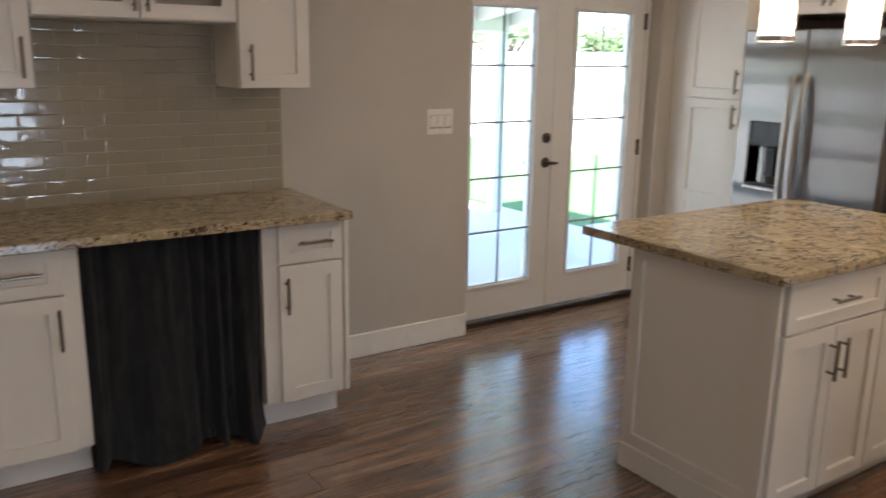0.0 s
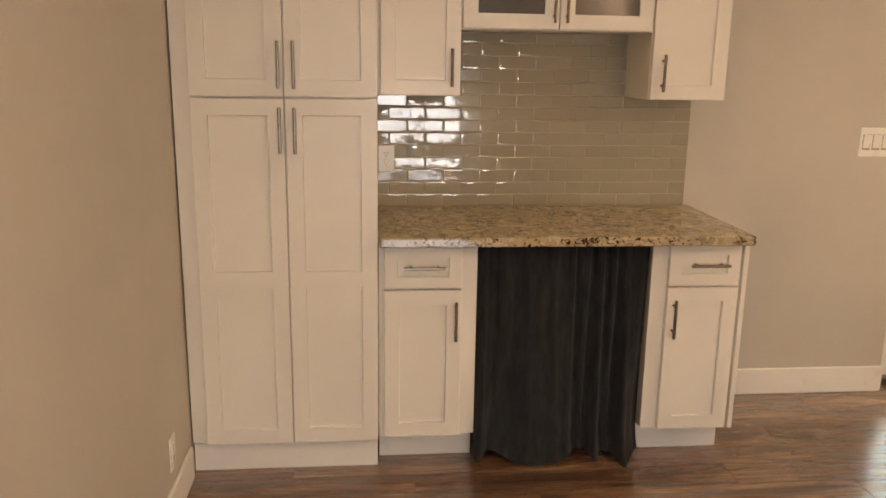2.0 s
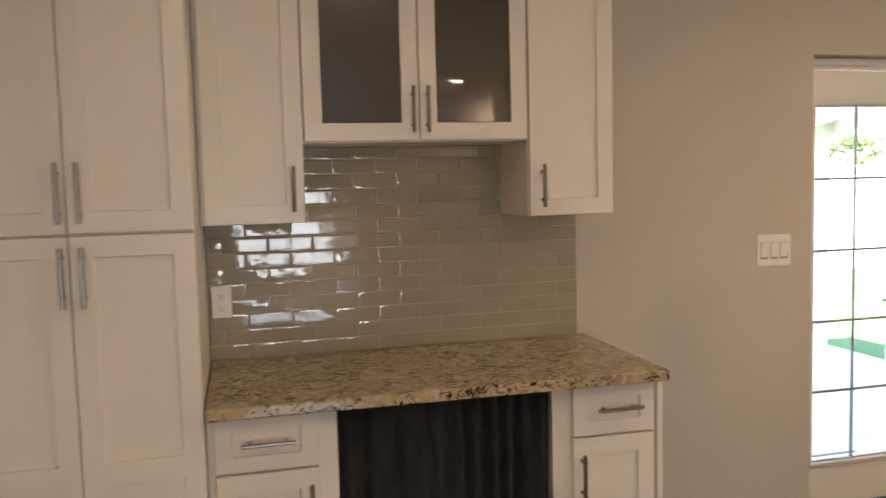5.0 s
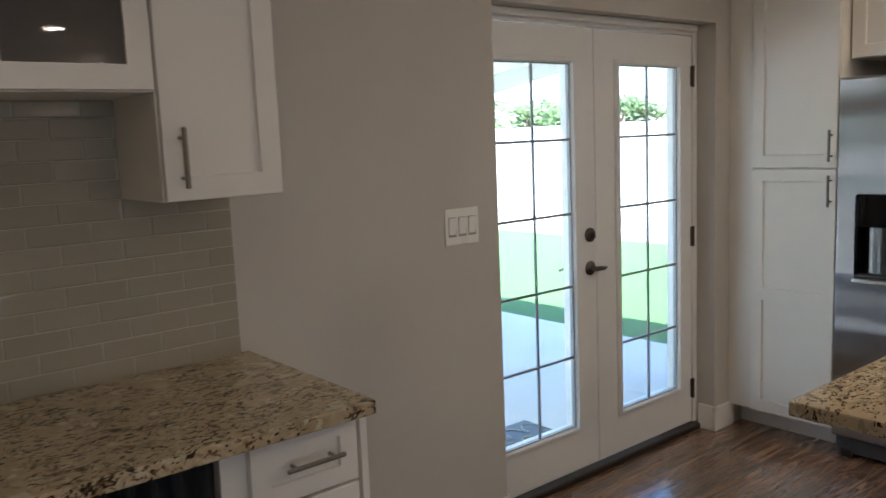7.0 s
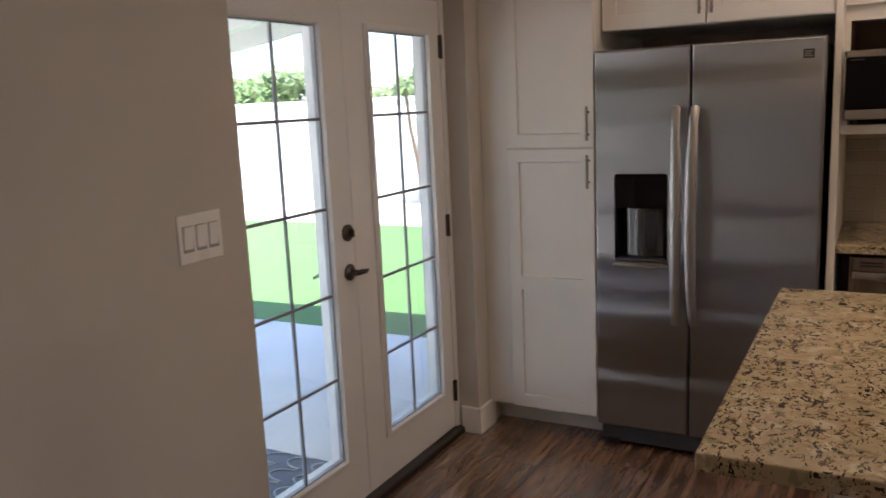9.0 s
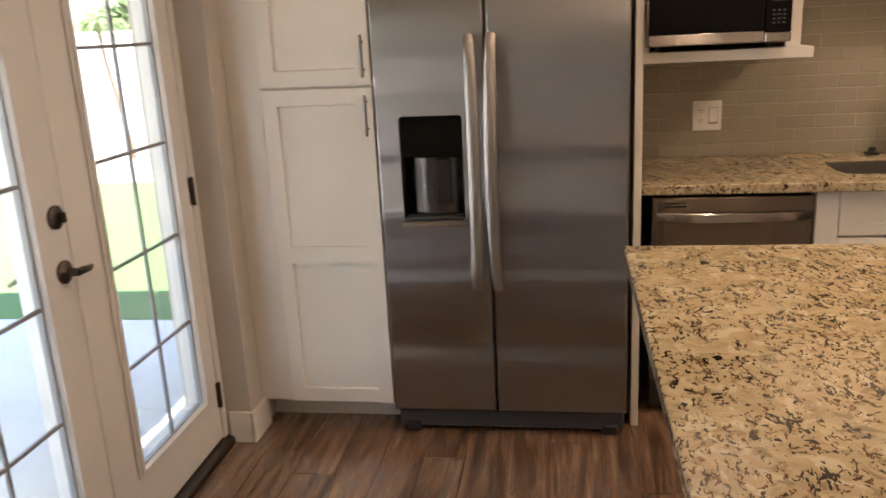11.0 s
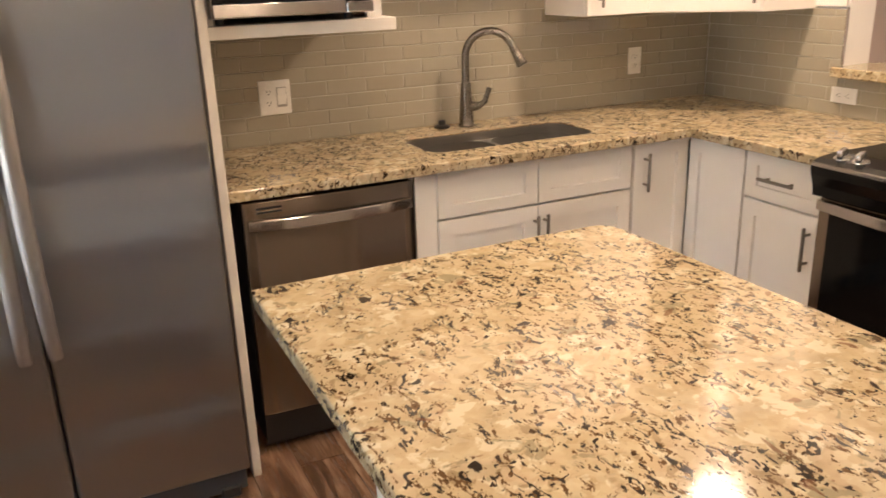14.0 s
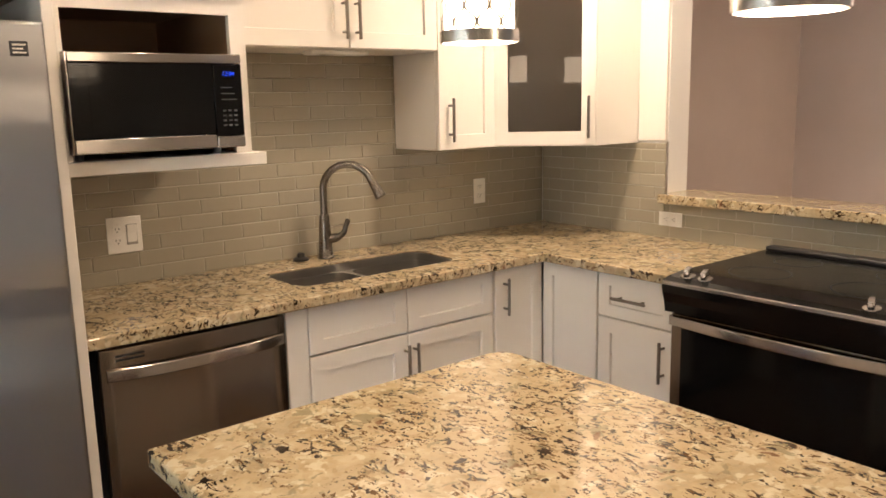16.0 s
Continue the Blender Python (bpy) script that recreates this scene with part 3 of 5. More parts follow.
cab = thing("wall_cabinet", "white shaker wall cabinet with one door", "cabinet", pose(-1.366, -0.305, 0), "desk wall cabinets")
carcass(cab, 0.0, 0.320, 0.304, 1.398, TOP)
front(cab, "door", 0.014, 0.318, 1.40, 2.28, (0.284, 1.505, 0.142, True))
cab = thing("wall_cabinet", "white shaker wall cabinet with two dark frosted glass doors", "cabinet", pose(-1.045, -0.305, 0), "desk wall cabinets")
open_case(cab, 0.0, 0.744, 0.304, 1.648, TOP, (1.885,))
front(cab, "door", 0.004, 0.371, 1.652, 2.28, (0.350, 1.75, 0.148, True), glass=True)
front(cab, "door", 0.375, 0.740, 1.652, 2.28, (0.398, 1.75, 0.148, True), glass=True)
cab = thing("wall_cabinet", "white shaker wall cabinet with one door", "cabinet", pose(-0.300, -0.305, 0), "desk wall cabinets")
carcass(cab, 0.0, 0.306, 0.304, 1.392, TOP)
front(cab, "door", 0.003, 0.305, 1.394, 2.28, (0.044, 1.495, 0.142, True))

counter = thing("countertop", "speckled beige granite countertop on the desk cabinets", "countertop", pose(-0.665, -0.33, 0.88))
part("slab", prism(bmesh.new(), round_rect(-0.699, 0.698, -0.33, 0.329, (0.002, 0.002, 0.012, 0.012)), 0, 0.035, 0.005, 2), M_GRANITE, counter)

# cloth in the knee space
bm = bmesh.new()
NU, NV = 150, 24
rows_c = []
for j in range(NV + 1):
    v = j / NV
    row = []
    for i in range(NU + 1):
        u = i / NU
        flare = max(0.0, v - 0.86) / 0.14
        x = -0.998 + 0.662 * u - 0.010 * v * math.sin(9 * u) + flare ** 1.5 * (0.006 * u - 0.008 * (1 - u))
        # broad folds that spread and wander towards the hem, over tight gathers at the rod
        wander = 0.42 * math.sin(5 * u + 0.6) + 0.30 * v * math.sin(7 * u + 1.3) + 0.05 * math.sin(5 * v + 12 * u)
        fold = math.sin(2 * math.pi * (4.3 * u + wander))
        fold = fold * (1.25 - 0.25 * abs(fold))
        gather = math.sin(2 * math.pi * (14 * u + 0.5 * math.sin(11 * u)))
        mid = math.sin(2 * math.pi * (9.5 * u + 0.55 * math.sin(6 * u + 2.0) + 0.18 * v * math.sin(13 * u)))
        mid = math.copysign(abs(mid) ** 0.7, mid) * (0.55 + 0.45 * math.sin(10 * u + 0.4))
        amp = 0.006 + 0.036 * v ** 0.9 * (0.65 + 0.35 * math.sin(7.3 * u + 1.0))
        calm = 1.0 if u > 0.16 else 0.55 + 2.8 * u
        y = -0.562 - 0.022 * v - 0.030 * flare ** 2 + calm * (amp * fold + 0.020 * mid + 0.0045 * (1 - v) ** 1.5 * gather) + 0.004 * math.sin(23 * u + 6 * v) * math.sin(8 * v + 3 * u)
        z = 0.878 - v * (0.852 - 0.016 * math.sin(11 * u + 1) - 0.012 * fold)
        row.append(bm.verts.new((x, y, z)))
    rows_c.append(row)
for a, c in zip(rows_c, rows_c[1:]):
    for i in range(NU):
        bm.faces.new((a[i], a[i + 1], c[i + 1], c[i]))
bmesh.ops.solidify(bm, geom=bm.faces, thickness=0.0015)
cloth = thing("curtain", "charcoal grey gathered fabric curtain hung under the desk counter", "curtain")
part("cloth", bm, M_FABRIC, cloth, smooth=80)
part("rod", sweep(bmesh.new(), [(-0.999, -0.535, 0.868), (-0.333, -0.535, 0.868)], 0.006), M_NICKEL, cloth)

# east run
cab = thing("pantry_cabinet", "tall narrow white shaker pantry cabinet beside the refrigerator", "cabinet", pose(2.626, -0.001, 0, 0, 0, EAST))
carcass(cab, 0.0, 0.532, 0.744, 0.118, TOP, 0.125)
front(cab, "door", 0.130, 0.530, 0.122, 1.308, (0.508, 1.212, 0.14, True), 0.71)
front(cab, "door", 0.130, 0.530, 1.315, 2.28, (0.508, 1.412, 0.14, True))
cab = thing("wall_cabinet", "white shaker cabinet with two doors above the refrigerator", "cabinet", pose(2.72, -0.536, 0, 0, 0, EAST), "kitchen wall cabinets")
carcass(cab, 0.0, 0.882, 0.65, 1.783, TOP)
front(cab, "door", 0.006, 0.422, 1.786, 2.28, (0.402, 1.89, 0.14, True))
front(cab, "door", 0.426, 0.876, 1.786, 2.28, (0.448, 1.89, 0.14, True))
pan = thing("end_panel", "tall white painted panel beside the refrigerator", "panel", pose(2.70, -1.420, 0, 0, 0, EAST))
part("board", boxed(0, 0.027, 0, 0.670, 0, TOP, 0.002), M_CAB, pan)

cab = thing("microwave_cabinet", "white open cabinet with a brown-lined microwave niche and shelf", "cabinet", pose(2.745, -1.448, 0, 0, 0, EAST))
part("face_frame", carve(boxed(0.0, 0.508, 0.0, 0.02, 1.375, TOP), boxed(0.022, 0.462, -0.1, 0.1, 1.3755, 1.752), boxed(0.03, 0.47, -0.1, 0.1, 1.82, 2.27)), M_CAB, cab)
for a, c in ((0.0, 0.014), (0.486, 0.508)):
    part("side_panel", boxed(a, c, 0.021, 0.625, 1.375, TOP), M_CAB, cab)
part("lining", carve(boxed(0.0145, 0.4855, 0.021, 0.612, 1.3765, 1.79), boxed(0.020, 0.480, 0.0, 0.60, 1.30, 1.782)), M_NICHE, cab, "brown unpainted lining")
part("shelf", boxed(-0.0005, 0.548, -0.012, 0.62, 1.338, 1.374, 0.002), M_CAB, cab)
front(cab, "door", 0.006, 0.502, 1.806, 2.28, (0.25, 1.85, 0.14, False))

cab = thing("wall_cabinet", "white shaker wall cabinet with two doors above the sink", "cabinet", pose(3.08, -1.958, 0, 0, 0, EAST), "kitchen wall cabinets")
carcass(cab, 0.0, 0.95, 0.29, 1.694, TOP)
front(cab, "door", 0.06, 0.547, 1.697, 2.28, (0.525, 1.80, 0.148, True))
front(cab, "door", 0.551, 0.945, 1.697, 2.28, (0.578, 1.80, 0.148, True))
part("light_strip", boxed(0.42, 0.66, 0.02, 0.09, 1.676, 1.6935, 0.004), M_PLASTIC, cab, "white under-cabinet light, unlit")
cab = thing("wall_cabinet", "white shaker wall cabinet with one door", "cabinet", pose(3.09, -2.912, 0, 0, 0, EAST), "kitchen wall cabinets")
carcass(cab, 0.0, 0.30, 0.28, 1.314, TOP)
front(cab, "door", 0.002, 0.298, 1.316, 2.28, (0.052, 1.432, 0.17, True))
# diagonal corner cabinet
AX, AY, BX, BY = 3.088, -3.215, 2.788, -3.512
DIAG = math.hypot(AX - BX, AY - BY)
dang = math.degrees(math.atan2(BY - AY, BX - AX))
cab = thing("wall_cabinet", "white diagonal corner wall cabinet with a dark frosted glass door", "cabinet", pose(AX, AY, 0, 0, 0, dang), "kitchen wall cabinets")
inv = pose(AX, AY, 0, 0, 0, dang).inverted()


def local(points):
    return [tuple((inv @ Vector((x, y, 0))).xy) for x, y in points]


shell = local([(AX, AY), (X_E - 0.002, AY), (X_E - 0.002, Y_P + 0.002), (BX - 0.0, Y_P + 0.002), (BX, BY)])
part("bottom", prism(bmesh.new(), shell, 1.314, 1.332), M_CAB, cab)
part("top", prism(bmesh.new(), shell, TOP - 0.018, TOP), M_CAB, cab)
part("side_panel", prism(bmesh.new(), local([(AX, AY - 0.016), (AX, AY), (X_E - 0.002, AY), (X_E - 0.002, AY - 0.016)]), 1.3322, TOP - 0.0182), M_CAB, cab)
part("side_panel", prism(bmesh.new(), local([(BX, BY), (BX + 0.016, BY), (BX + 0.016, Y_P + 0.002), (BX, Y_P + 0.002)]), 1.3322, TOP - 0.0182), M_CAB, cab)
prism_shelf = prism(bmesh.new(), local([(AX, AY - 0.03), (X_E - 0.004, AY - 0.03), (X_E - 0.004, Y_P + 0.02), (BX + 0.02, Y_P + 0.02), (BX + 0.02, BY)]), 1.62, 1.638)
part("shelf", prism_shelf, M_CAB, cab)
front(cab, "door", 0.006, DIAG - 0.006, 1.318, 2.28, (DIAG - 0.034, 1.432, 0.17, True), glass=True)
cab = thing("filler_panel", "white painted filler panel between cabinet and pass-through", "panel", pose(BX - 0.002, Y_P + 0.001, 0, 0, 0, SOUTH))
part("board", boxed(0, 0.142, -0.014, 0, 1.322, TOP, 0.002), M_CAB, cab)

# base cabinets under the sink run
cab = thing("sink_cabinet", "white shaker sink base cabinet with two false drawers and two doors", "cabinet", pose(2.81, -2.058, 0, 0, 0, EAST))
bm = carve(boxed(0.0, 0.878, 0.001, 0.55, 0.115, 0.878), boxed(0.018, 0.862, 0.02, 0.535, 0.133, 1.0), boxed(0.09, 0.85, -0.1, 0.1, 0.64, 1.0))
part("body", bm, M_CAB, cab)
part("stile", boxed(0.0005, 0.076, -0.016, 0.0005, 0.116, 0.877, 0.0015), M_CAB, cab)
part("toe_kick", boxed(0.0, 0.878, 0.07, 0.088, 0.0, 0.115), M_TRIM, cab)
for x0, x1, hx in ((0.079, 0.466, 0.452), (0.470, 0.872, 0.492)):
    front(cab, "drawer", x0, x1, 0.712, 0.872, rail=0.05)
    front(cab, "door", x0, x1, 0.118, 0.704, (hx, 0.60, 0.15, True))
cab = thing("corner_cabinet", "white corner base cabinet with a folding shaker door", "cabinet", pose(2.81, -2.938, 0, 0, 0, EAST))
prism_body = prism(bmesh.new(), [(0.0, 0.001), (0.282, 0.001), (0.282, -0.300), (0.858, -0.300), (0.858, 0.558), (0.0, 0.558)], 0.115, 0.70)
part("body", prism_body, M_CAB, cab)
front(cab, "door", 0.006, 0.258, 0.118, 0.872, (0.050, 0.765, 0.145, True), rail=0.05)
bm = shaker(0.024, 0.300, 0.118, 0.872, 0.05)
bmesh.ops.transform(bm, matrix=pose(0.2815, 0, 0, 0, 0, -90), verts=bm.verts)
part("door", bm, M_CAB, cab)
cab = thing("base_cabinet", "white shaker base cabinet with drawer and door beside the range", "cabinet", pose(2.506, -3.22, 0, 0, 0, SOUTH))
carcass(cab, 0.0, 0.345, 0.578, 0.115, 0.878, 0.07)
front(cab, "drawer", 0.004, 0.341, 0.712, 0.872, (0.160, 0.79, 0.15, False), rail=0.05)
front(cab, "door", 0.004, 0.341, 0.118, 0.704, (0.300, 0.595, 0.15, True))
cab = thing("base_cabinet", "white shaker base cabinet beside the range", "cabinet", pose(1.385, -3.22, 0, 0, 0, SOUTH))
carcass(cab, 0.0, 0.60, 0.578, 0.115, 0.878, 0.07)
front(cab, "drawer", 0.004, 0.596, 0.712, 0.872, (0.30, 0.79, 0.15, False), rail=0.05)
front(cab, "door", 0.004, 0.596, 0.118, 0.704, (0.05, 0.595, 0.15, True))
part("counter", boxed(0.002, 0.60, -0.055, 0.577, 0.88, 0.915, 0.004), M_GRANITE, cab, "speckled granite top")

# L-shaped worktop with the sink cut-out
CX, CY = 2.745, -3.162
counter = thing("countertop", "speckled beige granite worktop with a sink cut-out", "countertop", pose(3.05, -2.6, 0.88))
outline = [(X_E - 0.002, -1.448), (CX, -1.448), (CX, CY), (2.162, CY), (2.162, Y_P + 0.002), (X_E - 0.002, Y_P + 0.002)]
bm = prism(bmesh.new(), [(x - 3.05, y + 2.6) for x, y in outline], 0, 0.035, 0.005, 2)
SINK = (2.885, 3.165, -2.170, -2.845)
hole = prism(bmesh.new(), round_rect(SINK[0] - 3.05, SINK[1] - 3.05, SINK[3] + 2.6, SINK[2] + 2.6, (0.06,) * 4), -0.05, 0.1)
part("slab", carve(bm, hole), M_GRANITE, counter)

# island
isl = thing("kitchen_island", "white panelled kitchen island with drawer and doors", "kitchen island", pose(1.306, -1.86, 0))
IX0, IX1, IY0, IY1 = 0.735 - 1.306, 1.880 - 1.306, -2.15 + 1.86, -1.555 + 1.86
part("body", boxed(IX0, IX1, IY0, IY1, 0.10, 0.878, 0.002), M_CAB, isl)
for name, sx in (("end_panel", -1), ("end_panel", 1)):
    bm = shaker(0.0, IY1 - IY0 + 0.01, 0.10, 0.876, 0.05)
    m = pose(IX0 - 0.0005, IY1 + 0.005, 0, 0, 0, -90) if sx < 0 else pose(IX1 + 0.0005, IY0 - 0.005, 0, 0, 0, 90)
    bmesh.ops.transform(bm, matrix=m, verts=bm.verts)
    part(name, bm, M_CAB, isl)
part("back_panel", boxed(IX0 + 0.002, IX1 - 0.002, IY1 + 0.0005, IY1 + 0.012, 0.10, 0.876, 0.002), M_CAB, isl)
part("plinth", boxed(IX0 - 0.024, IX0 + 0.01, IY0 + 0.03, IY1 + 0.013, 0.0, 0.099, 0.004), M_CAB, isl)
part("plinth", boxed(IX1 - 0.01, IX1 + 0.024, IY0 + 0.03, IY1 + 0.013, 0.0, 0.099, 0.004), M_CAB, isl)
part("plinth", boxed(IX0 + 0.011, IX1 - 0.011, IY1 - 0.01, IY1 + 0.0125, 0.0, 0.099, 0.003), M_CAB, isl)
part("toe_kick", boxed(IX0 + 0.011, IX1 - 0.011, IY0 + 0.06, IY0 + 0.075, 0.0, 0.099), M_CAB, isl)
half = (IX1 - IX0) / 2
slide = pose(0, IY0, 0)
for k in range(2):
    a = IX0 + 0.006 + k * half
    c = a + half - 0.010
    q = (a + c) / 2
    sub = part("drawer", shaker(a, c, 0.705, 0.872, 0.05), M_CAB, isl)
    sub.matrix_local = slide
    part("handle", pull(bmesh.new(), q, 0.79, 0.13, False), M_NICKEL, sub, "brushed nickel bar pull")
    for x0, x1, hx in ((a, q - 0.002, q - 0.03), (q + 0.002, c, q + 0.03)):
        sub = part("door", shaker(x0, x1, 0.105, 0.697, 0.052), M_CAB, isl)
        sub.matrix_local = slide
        part("handle", pull(bmesh.new(), hx, 0.585, 0.14, True), M_NICKEL, sub, "brushed nickel bar pull")
top = thing("countertop", "speckled beige granite island top with an overhang", "countertop", pose(1.306, -1.765, 0.88))
part("slab", prism(bmesh.new(), round_rect(-0.651, 0.649, -0.431, 0.430, (0.006, 0.006, 0.012, 0.055)), 0, 0.035, 0.005, 2), M_GRANITE, top)

# ---- patio doors ----
D_Y0, D_Y1, D_Z0, D_Z1, G_Z0, G_Z1 = 0.107, 0.151, 0.034, 1.948, 0.236, 1.800
frame_ob = thing("door_frame", "white painted door frame with a dark threshold", "door frame", kind="structure")
part("jamb", boxed(2.470, OPEN_R - 0.001, 0.100, 0.215, 0.03, 1.988, 0.003), M_DOORP, frame_ob)
part("jamb", boxed(0.996, 1.027, 0.100, 0.215, 0.03, 1.988, 0.003), M_DOORP, frame_ob)
part("head", boxed(1.0275, 2.4695, 0.100, 0.215, 1.952, 1.988, 0.003), M_DOORP, frame_ob)
part("stop", boxed(1.0275, 2.4695, 0.072, 0.0995, 1.968, 1.998, 0.004), M_DOORP, frame_ob)
part("threshold", boxed(0.996, OPEN_R - 0.001, 0.07, 0.24, -0.004, 0.028, 0.006), M_BRONZE, frame_ob, "dark bronze threshold")


def patio_door(name, x0, x1, gx0, gx1, lever):
    ob = thing(name, "white glazed patio door with ten panes and dark hardware", "door", kind="structure")
    leaf = carve(boxed(x0, x1, D_Y0, D_Y1, D_Z0, D_Z1, 0.003), boxed(gx0, gx1, 0, 0.3, G_Z0, G_Z1))
    part("leaf", leaf, M_DOORP, ob)
    for y0, y1 in ((D_Y0 - 0.010, D_Y0 - 0.0005), (D_Y1 + 0.0005, D_Y1 + 0.010)):
        bead = carve(boxed(gx0 - 0.026, gx1 + 0.026, y0, y1, G_Z0 - 0.026, G_Z1 + 0.026, 0.004, 2), boxed(gx0 - 0.002, gx1 + 0.002, 0, 0.3, G_Z0 - 0.002, G_Z1 + 0.002))
        part("glazing_bead", bead, M_DOORP, ob)
        step = -0.006 if y0 < D_Y0 else 0.006
        e0, e1 = (y0 + step, y0 - 0.0003) if step < 0 else (y1 + 0.0003, y1 + step)
        ridge = carve(boxed(gx0 - 0.016, gx1 + 0.016, e0, e1, G_Z0 - 0.016, G_Z1 + 0.016, 0.002), boxed(gx0 - 0.004, gx1 + 0.004, -0.1, 0.3, G_Z0 - 0.004, G_Z1 + 0.004))
        part("bead_ridge", ridge, M_DOORP, ob)
    liner = carve(boxed(gx0 + 0.0003, gx1 - 0.0003, D_Y0 + 0.001, D_Y0 + 0.020, G_Z0 + 0.0003, G_Z1 - 0.0003), boxed(gx0 + 0.004, gx1 - 0.004, 0, 0.3, G_Z0 + 0.004, G_Z1 - 0.004))
    part("gasket", liner, M_GRILLE, ob, "grey glazing gasket")
    ym, bw = 0.116, 0.0055
    zs = [G_Z0 + (G_Z1 - G_Z0) * k / 5 for k in range(6)]
    xm = (gx0 + gx1) / 2
    part("muntin", boxed(xm - bw, xm + bw, ym - 0.006, ym + 0.006, G_Z0, G_Z1, 0.002), M_GRILLE, ob)
    for z in zs[1:-1]:
        for a, c in ((gx0, xm - bw - 0.0005), (xm + bw + 0.0005, gx1)):
            part("muntin", boxed(a, c, ym - 0.0057, ym + 0.0057, z - bw, z + bw, 0.002), M_GRILLE, ob)
    for j in range(5):
        for a, c in ((gx0, xm), (xm, gx1)):
            p = part("pane", boxed(a + 0.001, c - 0.001, ym - 0.002, ym + 0.002, zs[j] + 0.001, zs[j + 1] - 0.001), M_GLASS, ob)
            p.visible_shadow = False
    if lever:
        hx = 1.700
        bm = lathe(bmesh.new(), [(0.0, 0), (0.031, 0), (0.031, 0.006), (0.024, 0.012), (0.012, 0.016), (0.0105, 0.045), (0.0, 0.046)], (hx, D_Y0, 0.928), 24, pose(0, 0, 0, 90, 0, 0))
        sweep(bm, [(hx, D_Y0 - 0.040, 0.928), (hx + 0.02, D_Y0 - 0.046, 0.929), (hx + 0.042, D_Y0 - 0.045, 0.926), (hx + 0.062, D_Y0 - 0.040, 0.927)], [0.010, 0.010, 0.008, 0.006], 12)
        part("lever_handle", bm, M_BRONZE, ob, "dark bronze lever handle")
        bm = lathe(bmesh.new(), [(0.0, 0), (0.031, 0), (0.031, 0.008), (0.022, 0.014), (0.0, 0.015)], (hx, D_Y0, 1.074), 24, pose(0, 0, 0, 90, 0, 0))
        box(bm, hx - 0.004, hx + 0.004, D_Y0 - 0.034, D_Y0 - 0.012, 1.060, 1.088, 0.003)
        part("deadbolt", bm, M_BRONZE, ob, "dark bronze deadbolt turn")
        bm = lathe(bmesh.new(), [(0.0, 0), (0.031, 0), (0.028, 0.008), (0.011, 0.014), (0.0105, 0.045), (0.0, 0.046)], (hx, D_Y1, 0.928), 20, pose(0, 0, 0, -90, 0, 0))
        sweep(bm, [(hx, D_Y1 + 0.042, 0.928), (hx - 0.03, D_Y1 + 0.048, 0.930), (hx - 0.10, D_Y1 + 0.042, 0.922)], [0.010, 0.009, 0.006], 12)
        part("outer_handle", bm, M_NICKEL, ob, "nickel outer lever")
    else:
        for z in (0.21, 0.985, 1.76):
            bm = sweep(bmesh.new(), [(2.471, D_Y0 - 0.006, z - 0.05), (2.471, D_Y0 - 0.006, z + 0.05)], 0.0075, 10)
            box(bm, 2.455, 2.468, D_Y0 - 0.002, D_Y0 + 0.002, z - 0.048, z + 0.048)
            part("hinge", bm, M_BRONZE, ob, "dark bronze hinge")
        part("astragal", boxed(1.7445, 1.762, D_Y1 + 0.0005, D_Y1 + 0.012, D_Z0, D_Z1, 0.002), M_DOORP, ob)
    return ob


patio_door("door_1", 1.030, 1.7430, 1.152, 1.592, True)
patio_door("door_2", 1.7465, 2.468, 1.903, 2.345, False)

# living-room window behind the walker
win = thing("window_1", "wide white-framed living-room window", "window", kind="structure")
for a, c in ((WIN[0], WIN[0] + 0.05), ((WIN[0] + WIN[1]) / 2 - 0.03, (WIN[0] + WIN[1]) / 2 + 0.03), (WIN[1] - 0.05, WIN[1])):
    part("frame_post", boxed(a, c, Y_W - 0.06, Y_W - 0.03, WIN[2], WIN[3]), M_TRIM, win)
for a, c in ((WIN[2], WIN[2] + 0.05), (0.60, 0.64), (WIN[3] - 0.05, WIN[3])):
    part("frame_rail", boxed(WIN[0], WIN[1], Y_W - 0.0605, Y_W - 0.0295, a, c), M_TRIM, win)

# ---- refrigerator ----
fr = thing("refrigerator", "stainless steel side-by-side refrigerator with a dark water dispenser", "refrigerator", pose(2.600, -0.537, 0, 0, 0, EAST))
FW, F0, F1 = 0.862, 0.098, 1.702
part("body", boxed(0.004, FW - 0.004, 0.068, 0.74, 0.03, 1.685, 0.004), M_GREYPL, fr, "dark grey painted cabinet")
part("grille", boxed(0.01, FW - 0.01, 0.030, 0.067, 0.018, 0.092, 0.004), M_GREYPL, fr, "dark base grille")
for x in (0.03, FW - 0.09):
    part("foot", boxed(x, x + 0.06, 0.02, 0.09, 0.0, 0.040, 0.006), M_BLACK, fr)


def fridge_door(x0, x1):
    bm = boxed(x0, x1, 0.0, 0.064, F0, F1)
    ed = [e for e in bm.edges if e.verts[0].co.y < 0.001 and e.verts[1].co.y < 0.001]
    bmesh.ops.bevel(bm, geom=ed, offset=0.010, segments=4, affect="EDGES", profile=0.5)
    return bm


